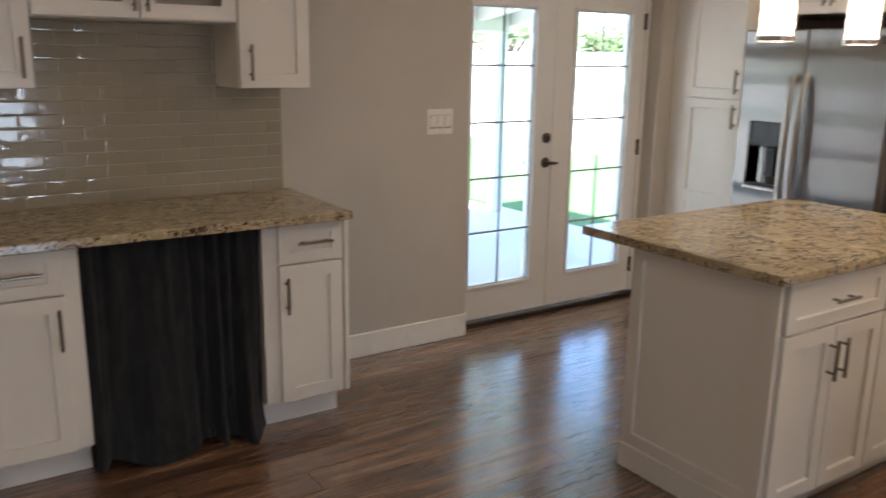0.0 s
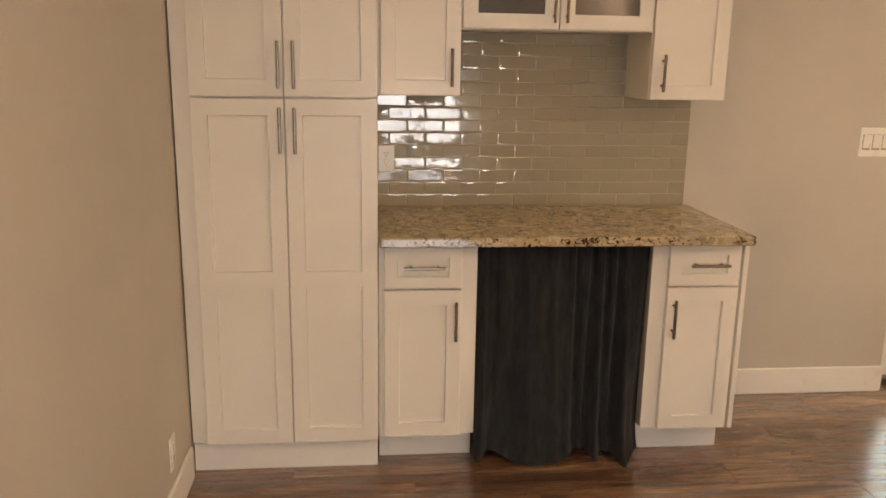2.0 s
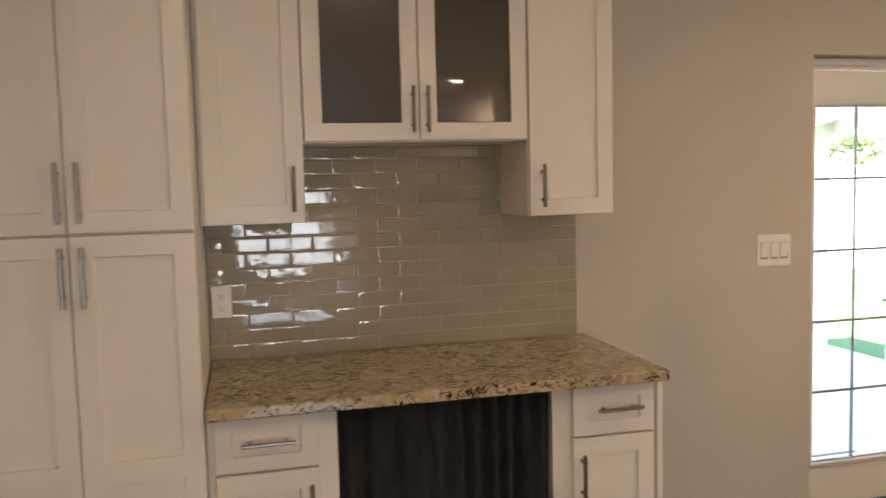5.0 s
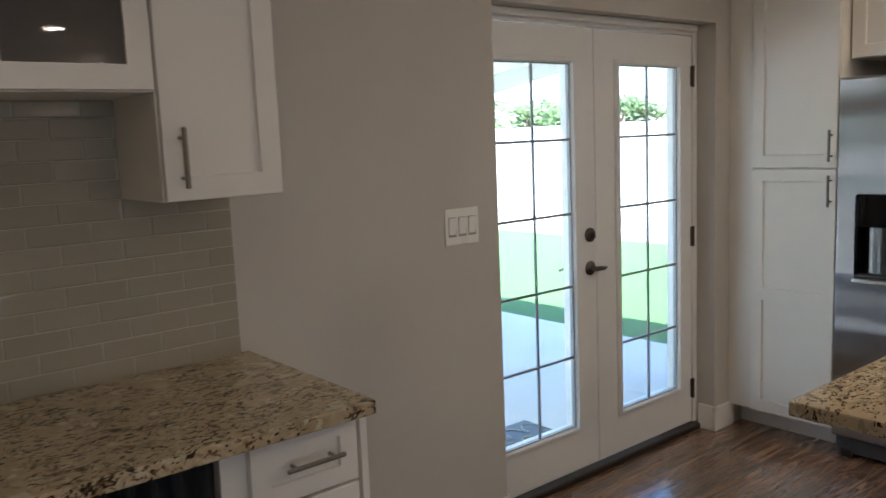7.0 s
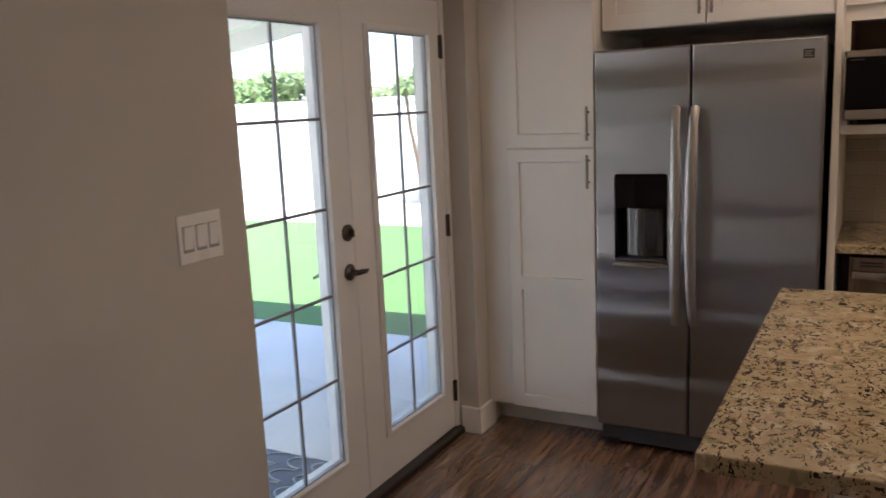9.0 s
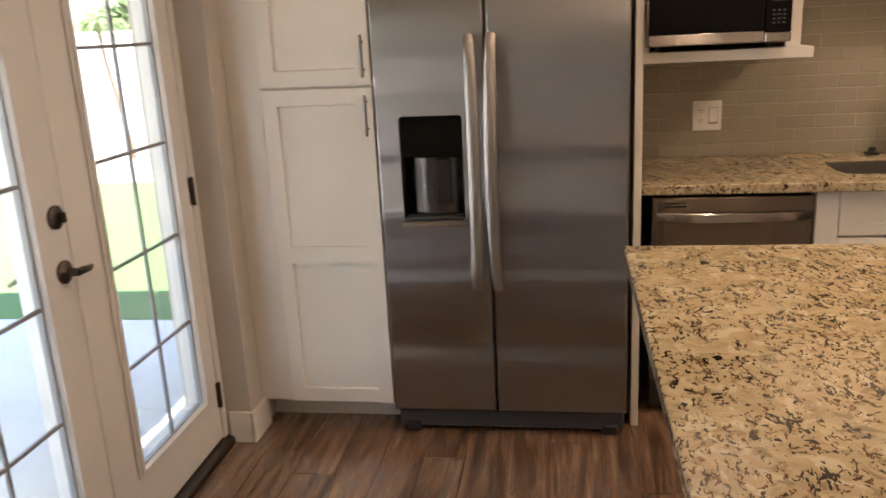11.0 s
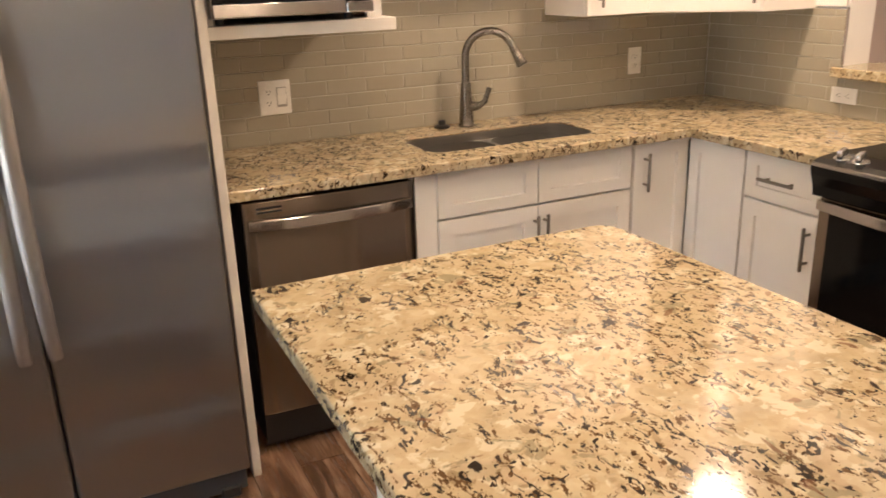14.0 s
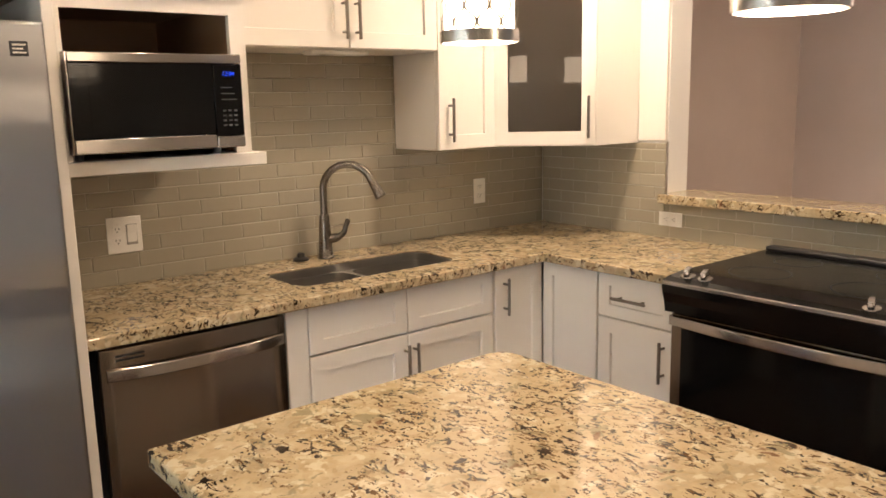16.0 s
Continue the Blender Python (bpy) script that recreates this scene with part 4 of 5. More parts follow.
DX0, DX1, DZ0, DZ1 = 0.081, 0.300, 0.836, 1.203
hole = prism(bmesh.new(), [(x, z) for x, z in round_rect(DX0, DX1, DZ0, DZ1, (0.014,) * 4)], -0.02, 0.055)
bmesh.ops.transform(hole, matrix=Matrix(((1, 0, 0, 0), (0, 0, 1, 0), (0, 1, 0, 0), (0, 0, 0, 1))), verts=hole.verts)
freezer = part("freezer_door", carve(fridge_door(0.0, 0.384), hole), M_FRIDGE, fr)
fresh = part("fridge_door", fridge_door(0.392, FW), M_FRIDGE, fr)
disp = part("dispenser_panel", boxed(DX0 + 0.0015, DX1 - 0.0015, 0.0035, 0.05, 1.058, DZ1 - 0.0015, 0.006, 2), M_BGLASS, freezer, "glossy black control panel")
bm = boxed(DX0 + 0.0015, DX0 + 0.010, 0.004, 0.05, DZ0 + 0.002, 1.057)
box(bm, DX1 - 0.010, DX1 - 0.0015, 0.004, 0.05, DZ0 + 0.002, 1.057)
box(bm, DX0 + 0.0101, DX1 - 0.0101, 0.046, 0.052, DZ0 + 0.002, 1.057)
part("dispenser_cavity", bm, M_BGLASS, freezer, "dark moulded recess")
bm = bmesh.new()
arc = [(DX0 + 0.016 + 0.187 * k / 10, 0.046 - 0.022 * math.sin(math.pi * k / 10)) for k in range(11)]
prism(bm, arc + [(DX0 + 0.203, 0.0462), (DX0 + 0.016, 0.0462)], 0.855, 1.056)
part("splash_plate", bm, M_DSTEEL, freezer, "curved dark steel splash plate")
part("paddle", boxed(0.200, 0.256, 0.008, 0.020, 0.895, 1.05, 0.004), M_BLACK, freezer)
part("drip_tray", boxed(DX0 + 0.004, DX1 - 0.004, -0.006, 0.045, DZ0 + 0.0015, DZ0 + 0.014, 0.004), M_GREYPL, freezer)
part("tray_lip", prism(bmesh.new(), round_rect(DX0 - 0.004, DX1 + 0.006, -0.012, -0.0005, (0.002,) * 4), 0.815, 0.834, 0.003), M_STEELB, freezer)


def long_handle(x, lean):
    """A bowed flat-oval bar with its ends turned into the door."""
    bm = bmesh.new()
    pts = []
    for k in range(25):
        u = k / 24
        z = 0.585 + u * 0.878
        y = -0.012 - 0.044 * math.sin(math.pi * u) ** 0.45
        pts.append((lean * 0.012 * math.sin(math.pi * u), y, z))
    sweep(bm, pts, [0.010 + 0.003 * math.sin(math.pi * k / 24) for k in range(25)], 14)
    bmesh.ops.transform(bm, matrix=Matrix.Translation((x, 0, 0)) @ Matrix.Diagonal((1.75, 1, 1, 1)), verts=bm.verts)
    for z in (0.60, 1.448):
        box(bm, x - 0.011, x + 0.011, -0.022, 0.002, z - 0.022, z + 0.022, 0.005, 2)
    return bm


part("handle", long_handle(0.336, 0.4), M_BAR, freezer, "bowed bright steel handle")
part("handle", long_handle(0.408, -0.4), M_BAR, fresh, "bowed bright steel handle")
bm = boxed(0.786, 0.824, -0.0022, 0.001, 1.624, 1.657, 0.002)
badge = part("badge", bm, M_BLACK, fresh, "small dark badge")
for k in range(3):
    part("badge_bar", boxed(0.791, 0.819 - 0.006 * (k % 2), -0.0032, -0.002, 1.630 + 0.0085 * k, 1.634 + 0.0085 * k), M_STEELB, fresh)

# ---- dishwasher ----
dw = thing("dishwasher", "stainless steel dishwasher with a bowed bar handle", "dishwasher", pose(2.790, -1.497, 0, 0, 0, EAST))
part("body", boxed(0.004, 0.552, 0.034, 0.56, 0.03, 0.868), M_BLACK, dw)
outline = [(0.556, 0.033), (0.0, 0.033)] + [(0.556 * k / 24, -0.007 * (1 - (k / 12 - 1) ** 2) + (0.004 if k in (0, 24) else 0.0)) for k in range(25)]
bm = prism(bmesh.new(), outline, 0.150, 0.862, 0.004, 2)
dd = part("door", bm, M_STEEL, dw)
dd.data.polygons.foreach_set("use_smooth", [True] * len(dd.data.polygons))
part("toe_panel", boxed(0.004, 0.552, 0.05, 0.066, 0.012, 0.146), M_BLACK, dw, "black recessed toe panel")
bm = bowed_strip(0.012, 0.544, -0.012, 0.792, 0.034, 0.034)
for x in (0.012, 0.520):
    box(bm, x, x + 0.024, -0.006, 0.002, 0.776, 0.808, 0.003)
part("handle", bm, M_TRIMST, dd, "flat bowed steel handle")
for k in range(2):
    part("vent_slot", boxed(0.040, 0.118, -0.0055, 0.002, 0.826 + 0.012 * k, 0.832 + 0.012 * k), M_BLACK, dd)

# ---- sink and faucet ----
sk = thing("sink", "double-bowl stainless steel undermount sink", "sink", pose(3.025, -2.5075, 0.69))
for a, c in ((-0.352, -0.0005), (0.0005, 0.352)):
    bowl = boxed(-0.155, 0.155, a, c, 0.0, 0.189)
    part("bowl", carve(bowl, prism(bmesh.new(), round_rect(-0.136, 0.136, a + 0.019 if a < -0.1 else 0.010, c - 0.019 if c > 0.1 else -0.010, (0.055,) * 4), 0.008, 0.3)), M_SINK, sk)
part("rim", carve(prism(bmesh.new(), round_rect(-0.1395, 0.1395, -0.337, 0.337, (0.0595,) * 4), 0.1895, 0.2205), prism(bmesh.new(), round_rect(-0.1375, 0.1375, -0.335, 0.335, (0.0575,) * 4), 0.1, 0.3)), M_SINK, sk)
for y in (-0.17, 0.17):
    part("drain", lathe(bmesh.new(), [(0.0, 0.0085), (0.042, 0.0085), (0.042, 0.012), (0.030, 0.0105), (0.0, 0.0095)], (0.02, y, 0)), M_STEELB, sk)
fc = thing("faucet", "brushed nickel gooseneck faucet with a side lever", "faucet", pose(3.275, -2.498, 0.915))
bm = lathe(bmesh.new(), [(0.0, 0), (0.033, 0), (0.033, 0.006), (0.028, 0.013), (0.0265, 0.05), (0.024, 0.10), (0.0195, 0.160), (0.0195, 0.166), (0.017, 0.170), (0.0, 0.171)])
part("base", bm, M_FAUCET, fc)
GD = Vector((-0.70, -0.714, 0))
pts = [Vector((0, 0, 0.165)), Vector((0, 0, 0.20)), Vector((0, 0, 0.245))]
RA = 0.098
for k in range(1, 16):
    a = math.pi - math.radians(200 * k / 15 * 0.78)
    pts.append(GD * (RA + RA * math.cos(a)) + Vector((0, 0, 0.265 + RA * math.sin(a))))
bm = sweep(bmesh.new(), pts, 0.0145, 16)
part("neck", bm, M_FAUCET, fc)
d = (pts[-1] - pts[-2]).normalized()
part("spray_head", sweep(bmesh.new(), [pts[-1] - d * 0.002, pts[-1] + d * 0.02, pts[-1] + d * 0.05, pts[-1] + d * 0.072, pts[-1] + d * 0.078], [0.0155, 0.0170, 0.0195, 0.023, 0.020], 18), M_FAUCET, fc)
bm = sweep(bmesh.new(), [(0, 0, 0.075), (-0.018, -0.028, 0.077), (-0.03, -0.046, 0.082)], [0.020, 0.019, 0.015], 14)
sweep(bm, [(-0.028, -0.043, 0.080), (-0.040, -0.062, 0.098), (-0.046, -0.070, 0.130), (-0.050, -0.078, 0.150)], [0.013, 0.011, 0.010, 0.011], 14)
part("lever", bm, M_FAUCET, fc)
cap = thing("air_gap_cap", "round black cap on the worktop behind the sink", "cap", pose(3.305, -2.405, 0.915))
part("disc", lathe(bmesh.new(), [(0.0, 0), (0.030, 0), (0.031, 0.006), (0.024, 0.011), (0.015, 0.013), (0.014, 0.026), (0.010, 0.029), (0.0, 0.029)]), M_BLACK, cap)

# ---- microwave ----
mw = thing("microwave", "stainless and black countertop microwave in its niche, clock lit", "microwave", pose(2.683, -1.460, 1.377, 0, 0, EAST))
WMW = 0.448
part("body", boxed(0.004, WMW - 0.004, 0.03, 0.42, 0.016, 0.262, 0.004), M_BLACK, mw)
for x in (0.03, WMW - 0.05):
    part("foot", lathe(bmesh.new(), [(0.0, 0), (0.012, 0), (0.012, 0.0155), (0.0, 0.0158)], (x, 0.08, -0.002)), M_BLACK, mw)
dmw = part("door", boxed(0.0, 0.366, 0.0, 0.03, 0.055, 0.240, 0.002), M_BGLASS, mw, "black glass door")
part("window", boxed(0.045, 0.350, -0.0012, 0.0005, 0.070, 0.222, 0.0005), M_BGLASS, dmw)
part("top_trim", boxed(0.0, WMW, -0.003, 0.0295, 0.2405, 0.266, 0.003), M_TRIMST, mw, "brushed steel top strip")
part("bottom_trim", boxed(0.0, 0.366, -0.004, 0.0295, 0.018, 0.0545, 0.003), M_TRIMST, mw, "brushed steel lower strip")
pan = part("control_panel", boxed(0.3675, WMW, -0.001, 0.03, 0.048, 0.240, 0.002), M_BGLASS, mw, "black control panel")
part("open_button", boxed(0.3675, WMW, -0.004, 0.0295, 0.018, 0.0475, 0.003), M_TRIMST, mw)
part("edge_trim", boxed(-0.0055, -0.0002, -0.003, 0.03, 0.018, 0.266, 0.001), M_TRIMST, mw)
for r in range(4):
    for c in range(3):
        part("key", boxed(0.388 + 0.016 * c, 0.397 + 0.016 * c, -0.0018, 0.0, 0.075 + 0.013 * r, 0.080 + 0.013 * r), M_GREYPL, pan)
for r in range(3):
    part("key_label", boxed(0.386, 0.430 - 0.006 * r, -0.0016, 0.0, 0.145 + 0.016 * r, 0.1475 + 0.016 * r), M_GREYPL, pan)
txt = bpy.data.curves.new("clock", "FONT")
txt.body, txt.size, txt.extrude, txt.align_x = "12:04", 0.0165, 0.0001, "CENTER"
txt.shear = 0.2
txt.materials.append(M_LED)
clock = new("clock", txt)
clock.parent = pan
clock.matrix_local = pose(0.408, -0.0018, 0.209, 90, 0, 0)
part("brand_bar", boxed(0.014, 0.060, -0.0012, 0.0004, 0.2315, 0.2335), M_GREYPL, dmw)

# ---- range ----
rg = thing("range", "black and stainless slide-in electric range", "stove", pose(2.157, -3.165, 0, 0, 0, SOUTH))
RW = 0.762
part("body", boxed(0.004, RW - 0.004, 0.045, 0.62, 0.05, 0.905), M_BLACK, rg)
prof = [(-0.030, 0.800), (-0.036, 0.835), (-0.048, 0.868), (-0.052, 0.893), (-0.046, 0.908), (-0.020, 0.918), (0.060, 0.926), (0.070, 0.926), (0.070, 0.800)]
bm = bmesh.new()
ends = [[bm.verts.new((x, y, z)) for y, z in prof] for x in (-0.004, RW + 0.004)]
for i in range(len(prof)):
    j = (i + 1) % len(prof)
    bm.faces.new((ends[0][i], ends[0][j], ends[1][j], ends[1][i]))
bm.faces.new(ends[0])
bm.faces.new(ends[1][::-1])
ctl = part("control_panel", bm, M_BGLASS, rg, "sloped black control panel", smooth=45)
part("trim", boxed(-0.003, RW + 0.003, -0.0535, -0.043, 0.895, 0.9085, 0.002), M_TRIMST, rg, "thin steel trim")
part("cooktop", boxed(-0.006, RW + 0.006, 0.0705, 0.632, 0.906, 0.926, 0.003), M_COOKTOP, rg, "black glass cooktop")
part("rear_vent", boxed(0.004, RW - 0.004, 0.575, 0.630, 0.9262, 0.944, 0.008, 3), M_BLACK, rg, "raised black rear vent")
for cx, cy, rr in ((0.20, 0.20, 0.10), (0.56, 0.20, 0.115), (0.20, 0.45, 0.08), (0.56, 0.45, 0.09)):
    ring = carve(lathe(bmesh.new(), [(0.0, 0), (rr, 0), (rr, 0.0006), (0.0, 0.0006)], (cx, cy, 0.9262), 40), lathe(bmesh.new(), [(0.0, -0.01), (rr - 0.003, -0.01), (rr - 0.003, 0.01), (0.0, 0.01)], (cx, cy, 0.9262), 40))
    part("burner_ring", ring, M_BLACK, rg)
tilt = pose(0, 0, 0, 8, 0, 0)
for x in (0.055, 0.118, 0.640, 0.703):
    kb = part("knob", lathe(bmesh.new(), [(0.0, 0), (0.026, 0), (0.025, 0.004), (0.020, 0.007), (0.0, 0.007)], (x, 0.010, 0.9205), 24, tilt), M_STEELB, ctl, "chrome knob")
    part("grip", boxed(-0.010, 0.010, -0.027, 0.025, 0.004, 0.030, 0.006, 2, m=Matrix.Translation((x, 0.010, 0.9205)) @ tilt @ pose(0, 0, 0, 0, 0, 20)), M_STEELB, ctl, "chrome knob grip")
od = part("oven_door", boxed(0.004, RW - 0.004, -0.004, 0.044, 0.190, 0.790, 0.005, 2), M_STEEL, rg, "stainless oven door")
part("oven_glass", boxed(0.045, RW - 0.045, -0.0065, -0.0035, 0.245, 0.742, 0.002), M_BGLASS, od, "black oven window")
bm = bowed_strip(0.004, RW - 0.004, -0.016, 0.768, 0.030, 0.034)
for x in (0.004, RW - 0.034):
    box(bm, x, x + 0.03, -0.010, -0.003, 0.752, 0.784, 0.003)
part("handle", bm, M_TRIMST, od, "flat bowed steel handle")
part("drawer", boxed(0.004, RW - 0.004, -0.002, 0.044, 0.055, 0.184, 0.005, 2), M_STEEL, rg)

# ---- pass-through ledge ----
ledge = thing("ledge", "speckled granite ledge on the pass-through wall", "ledge", pose(1.78, -3.86, PASS_Z))
part("slab", prism(bmesh.new(), round_rect(-0.92, 0.862, -0.13, 0.128, (0.004,) * 4), 0.0005, 0.038, 0.005, 2), M_GRANITE, ledge)

# ---- wiring plates ----


def duplex(parent, x, z, turned=False):
    m = pose(x, 0, z, 0, 90 if turned else 0, 0)
    for s in (-0.0195, 0.0195):
        b = prism(bmesh.new(), round_rect(-0.0165, 0.0165, -0.0135, 0.0135, (0.008,) * 4), 0.0, 0.0025)
        bmesh.ops.transform(b, matrix=m @ Matrix.Translation((0, -0.005, s)) @ pose(0, 0, 0, 90, 0, 0), verts=b.verts)
        so = part("socket", b, M_PLASTIC, parent)
        for sx in (-0.006, 0.006):
            part("slot", boxed(sx - 0.001, sx + 0.001, -0.0079, -0.0070, s - 0.001, s + 0.007, m=m), M_BLACK, so)
        part("slot", boxed(-0.002, 0.002, -0.0079, -0.0070, s - 0.009, s - 0.005, m=m), M_BLACK, so)


def rocker(parent, x, z, h=0.066, w=0.033):
    # grey surround puts the shadow of the gap round the rocker into colour
    fr_ = part("rocker_gap_shadow", boxed(x - w / 2 - 0.002, x + w / 2 + 0.002, -0.0062, -0.0045, z - h / 2 - 0.002, z + h / 2 + 0.002, 0.001), M_SHADOW_SCALLOP, parent)
    b = boxed(x - w / 2, x + w / 2, -0.0085, -0.004, z - h / 2, z + h / 2, 0.0015, m=Matrix.Translation((x, -0.006, z)) @ pose(0, 0, 0, 5, 0, 0) @ Matrix.Translation((-x, 0.006, -z)))
    part("rocker", b, M_PLASTIC, parent)


def plate(name, label, m, w, h, gangs, turned=False):
    ob = thing(name, label, "outlet" if "outlet" in name else "switch", m)
    part("cover", boxed(-w / 2, w / 2, -0.005, 0, -h / 2, h / 2, 0.003, 2), M_PLASTIC, ob)
    for kind, x in gangs:
        if kind == "duplex":
            duplex(ob, x, 0, turned)
        else:
            rocker(ob, x, 0)
    return ob


plate("light_switch", "white three-gang rocker switch on the greige wall", pose(0.879, -0.0005, 1.201), 0.157, 0.130, [("r", -0.046), ("r", 0.0), ("r", 0.046)])
plate("outlet", "white duplex outlet on the tiled backsplash", pose(-1.322, -0.0125, 1.121), 0.068, 0.112, [("duplex", 0.0)])
plate("outlet", "white duplex outlet and switch on the tiled backsplash", pose(3.3585, -1.768, 1.085, 0, 0, EAST), 0.116, 0.122, [("duplex", -0.024), ("r", 0.024)])
plate("outlet", "white duplex outlet on the tiled backsplash", pose(3.3585, -3.371, 1.098, 0, 0, EAST), 0.070, 0.114, [("duplex", 0.0)])
plate("outlet", "white sideways duplex outlet under the granite ledge", pose(2.608, -3.7875, 0.995, 0, 0, SOUTH), 0.114, 0.060, [("duplex", 0.0)], True)
plate("outlet", "white duplex outlet low on the west wall", pose(X_W + 0.0005, -0.895, 0.235, 0, 0, 90), 0.070, 0.114, [("duplex", 0.0)])

# ---- pendants and ceiling lights ----


def pendant(x, y):
    ob = thing("pendant_light", "drum pendant lamp with pierced metal lattice and lit shade", "lamp", pose(x, y, 1.598), "pendants over the island")
    R, H = 0.0625, 0.205
    bm = lathe(bmesh.new(), [(0.0, 0.006), (R - 0.006, 0.006), (R - 0.006, H - 0.004), (0.0, H - 0.003)], n=36)
    part("shade", bm, M_SHADE, ob, "glowing white inner shade")
    bm = bmesh.new()
    N, K = 10, 3.5
    for i in range(2 * N):
        sign = 1 if i % 2 else -1
        inner, outer = [], []
        steps = 42
        for k in range(steps + 1):
            z = 0.016 + (H - 0.032) * k / steps
            w = math.sin(2 * math.pi * K * k / steps)
            w = math.copysign(abs(w) ** 0.6, w)
            a = math.pi * i / N + sign * 0.5 * math.pi / N * w * 0.93
            for da, row in ((-0.030, inner), (0.030, outer)):
                row.append((R * math.cos(a + da), R * math.sin(a + da), z))
        va = [bm.verts.new(p) for p in inner]
        vb = [bm.verts.new(p) for p in outer]
        for k in range(steps):
            bm.faces.new((va[k], vb[k], vb[k + 1], va[k + 1]))
    bmesh.ops.solidify(bm, geom=bm.faces, thickness=0.0015)
    part("lattice", bm, M_NICKEL, ob, "pierced brushed metal lattice")
    for z0, z1 in ((0.0, 0.018), (H - 0.018, H)):
        part("band", carve(lathe(bmesh.new(), [(0.0, z0), (R + 0.0018, z0), (R + 0.0018, z1), (0.0, z1)], n=40), lathe(bmesh.new(), [(0.0, z0 - 0.01), (R - 0.001, z0 - 0.01), (R - 0.001, z1 + 0.01), (0.0, z1 + 0.01)], n=40)), M_STEELB, ob, "brushed metal band")
    lamp("pendant_bulb", "AREA", look((x, y, 1.6025), (x, y, 0)), 0.12, WARM, disk=0.11)
    part("stem", sweep(bmesh.new(), [(0, 0, H - 0.004), (0, 0, CEIL - 1.598 - 0.02)], 0.004, 8), M_STEELB, ob)
    part("canopy", lathe(bmesh.new(), [(0.0, 0), (0.055, 0.002), (0.06, 0.012), (0.06, 0.0225), (0.0, 0.0235)], (0, 0, CEIL - 1.598 - 0.0245)), M_STEELB, ob)


pendant(1.060, -1.800)
pendant(1.582, -1.800)
# trim and lens for every entry, the added unseen fill lamps included
for cx, cy, watts in CANS_AND_FILL:
    cl = thing("recessed_or_fill_light", "white-trimmed round recessed ceiling light, lit, inferred or added as unseen fill", "lamp", pose(cx, cy, CEIL), "recessed ceiling lights")
    part("trim_ring", carve(lathe(bmesh.new(), [(0.0, -0.006), (0.090, -0.006), (0.092, -0.002), (0.092, -0.0005), (0.0, -0.0005)], n=32), lathe(bmesh.new(), [(0.0, -0.05), (0.07, -0.05), (0.07, 0.05), (0.0, 0.05)], n=32)), M_TRIM, cl)
    part("lens", lathe(bmesh.new(), [(0.0, -0.004), (0.068, -0.004), (0.068, -0.001), (0.0, -0.001)], n=32), M_CAN, cl)

# ---- outside ----
GZ = -0.12
structure("ground", boxed(-400, 400, 0.263, 800, GZ - 0.3, GZ - 0.02), M_GRAVEL, "pale gravel yard reaching the horizon", "ground")
structure("pavement", boxed(-3.0, 4.10, 0.264, 3.6, GZ - 0.018, GZ + 0.012, 0.004), M_CONC, "pale concrete patio slab", "pavement")
lawn = thing("lawn", "short green lawn beside the patio", "lawn", kind="stuff")
part("turf", boxed(4.11, 8.7, -3.0, 12.0, GZ - 0.018, GZ + 0.010), M_GRASS, lawn)
rng = random.Random(4)
bm = bmesh.new()
for _ in range(9000):
    x, y = 4.13 + 4.5 * rng.random() ** 1.3, rng.uniform(0.5, 8.0)
    a, h, w = rng.uniform(0, 6.28), rng.uniform(0.004, 0.008), 0.004
    dx, dy = math.cos(a) * w, math.sin(a) * w
    lx, ly = rng.uniform(-0.01, 0.01), rng.uniform(-0.01, 0.01)
    z = GZ + 0.008
    bm.faces.new([bm.verts.new(p) for p in ((x - dx, y - dy, z), (x + dx, y + dy, z), (x + lx, y + ly, z + h))])
part("blades", bm, M_GRASS, lawn, smooth=0)
mat_ob = thing("doormat", "dark grey doormat with a scalloped pattern", "doormat", pose(1.75, 0.75, GZ + 0.012))
part("pad", boxed(-0.40, 0.40, -0.24, 0.24, 0, 0.012, 0.004), M_GREYPL, mat_ob)
for row in range(3):
    for k in range(6):
        cx, cy = -0.33 + 0.132 * k, -0.20 + 0.14 * row
        arc = [(cx + 0.058 * math.cos(math.pi * a / 8), cy + 0.105 * math.sin(math.pi * a / 8), 0.0135) for a in range(9)]
        part("scallop", sweep(bmesh.new(), arc, 0.004, 6), M_SHADOW_SCALLOP, mat_ob)

# block wall round the yard, in courses
yard = thing("block_wall", "white painted concrete block yard wall", "wall", kind="structure")
bm = boxed(11.3, 11.46, -6.0, 16.0, GZ - 0.1, 1.60)
box(bm, -8.0, 11.3, 16.0, 16.16, GZ - 0.1, 1.60)
part("core", bm, M_BLOCKS, yard)
part("cap", boxed(11.27, 11.49, -6.0, 16.19, 1.601, 1.66, 0.01), M_BLOCKS, yard)
blk = mesh_of("block", boxed(-0.012, 0.0, 0.004, 0.396, 0.004, 0.196, 0.004), M_BLOCKS)
for r in range(8):
    for k in range(26):
        b = new("block", blk)
        b.parent = yard
        b.location = (11.299, 3.0 + 0.4 * k + (0.2 if r % 2 else 0), GZ + 0.02 + 0.2 * r)

cover = thing("patio_cover", "white painted wooden patio cover on posts", "patio cover", kind="structure")
SL = Matrix.Translation((0, 0.29, 2.36)) @ pose(0, 0, 0, -8.4, 0, 0)
part("roof", boxed(-3.0, 4.0, 0.0, 3.3, 0.10, 0.16, m=SL), M_STUCCO, cover)
part("fascia", boxed(3.95, 4.0, 0.0, 3.3, -0.06, 0.099, 0.004, m=SL), M_STUCCO, cover)
part("beam", boxed(-3.0, 3.948, 3.10, 3.22, -0.12, 0.099, 0.006, m=SL), M_STUCCO, cover)
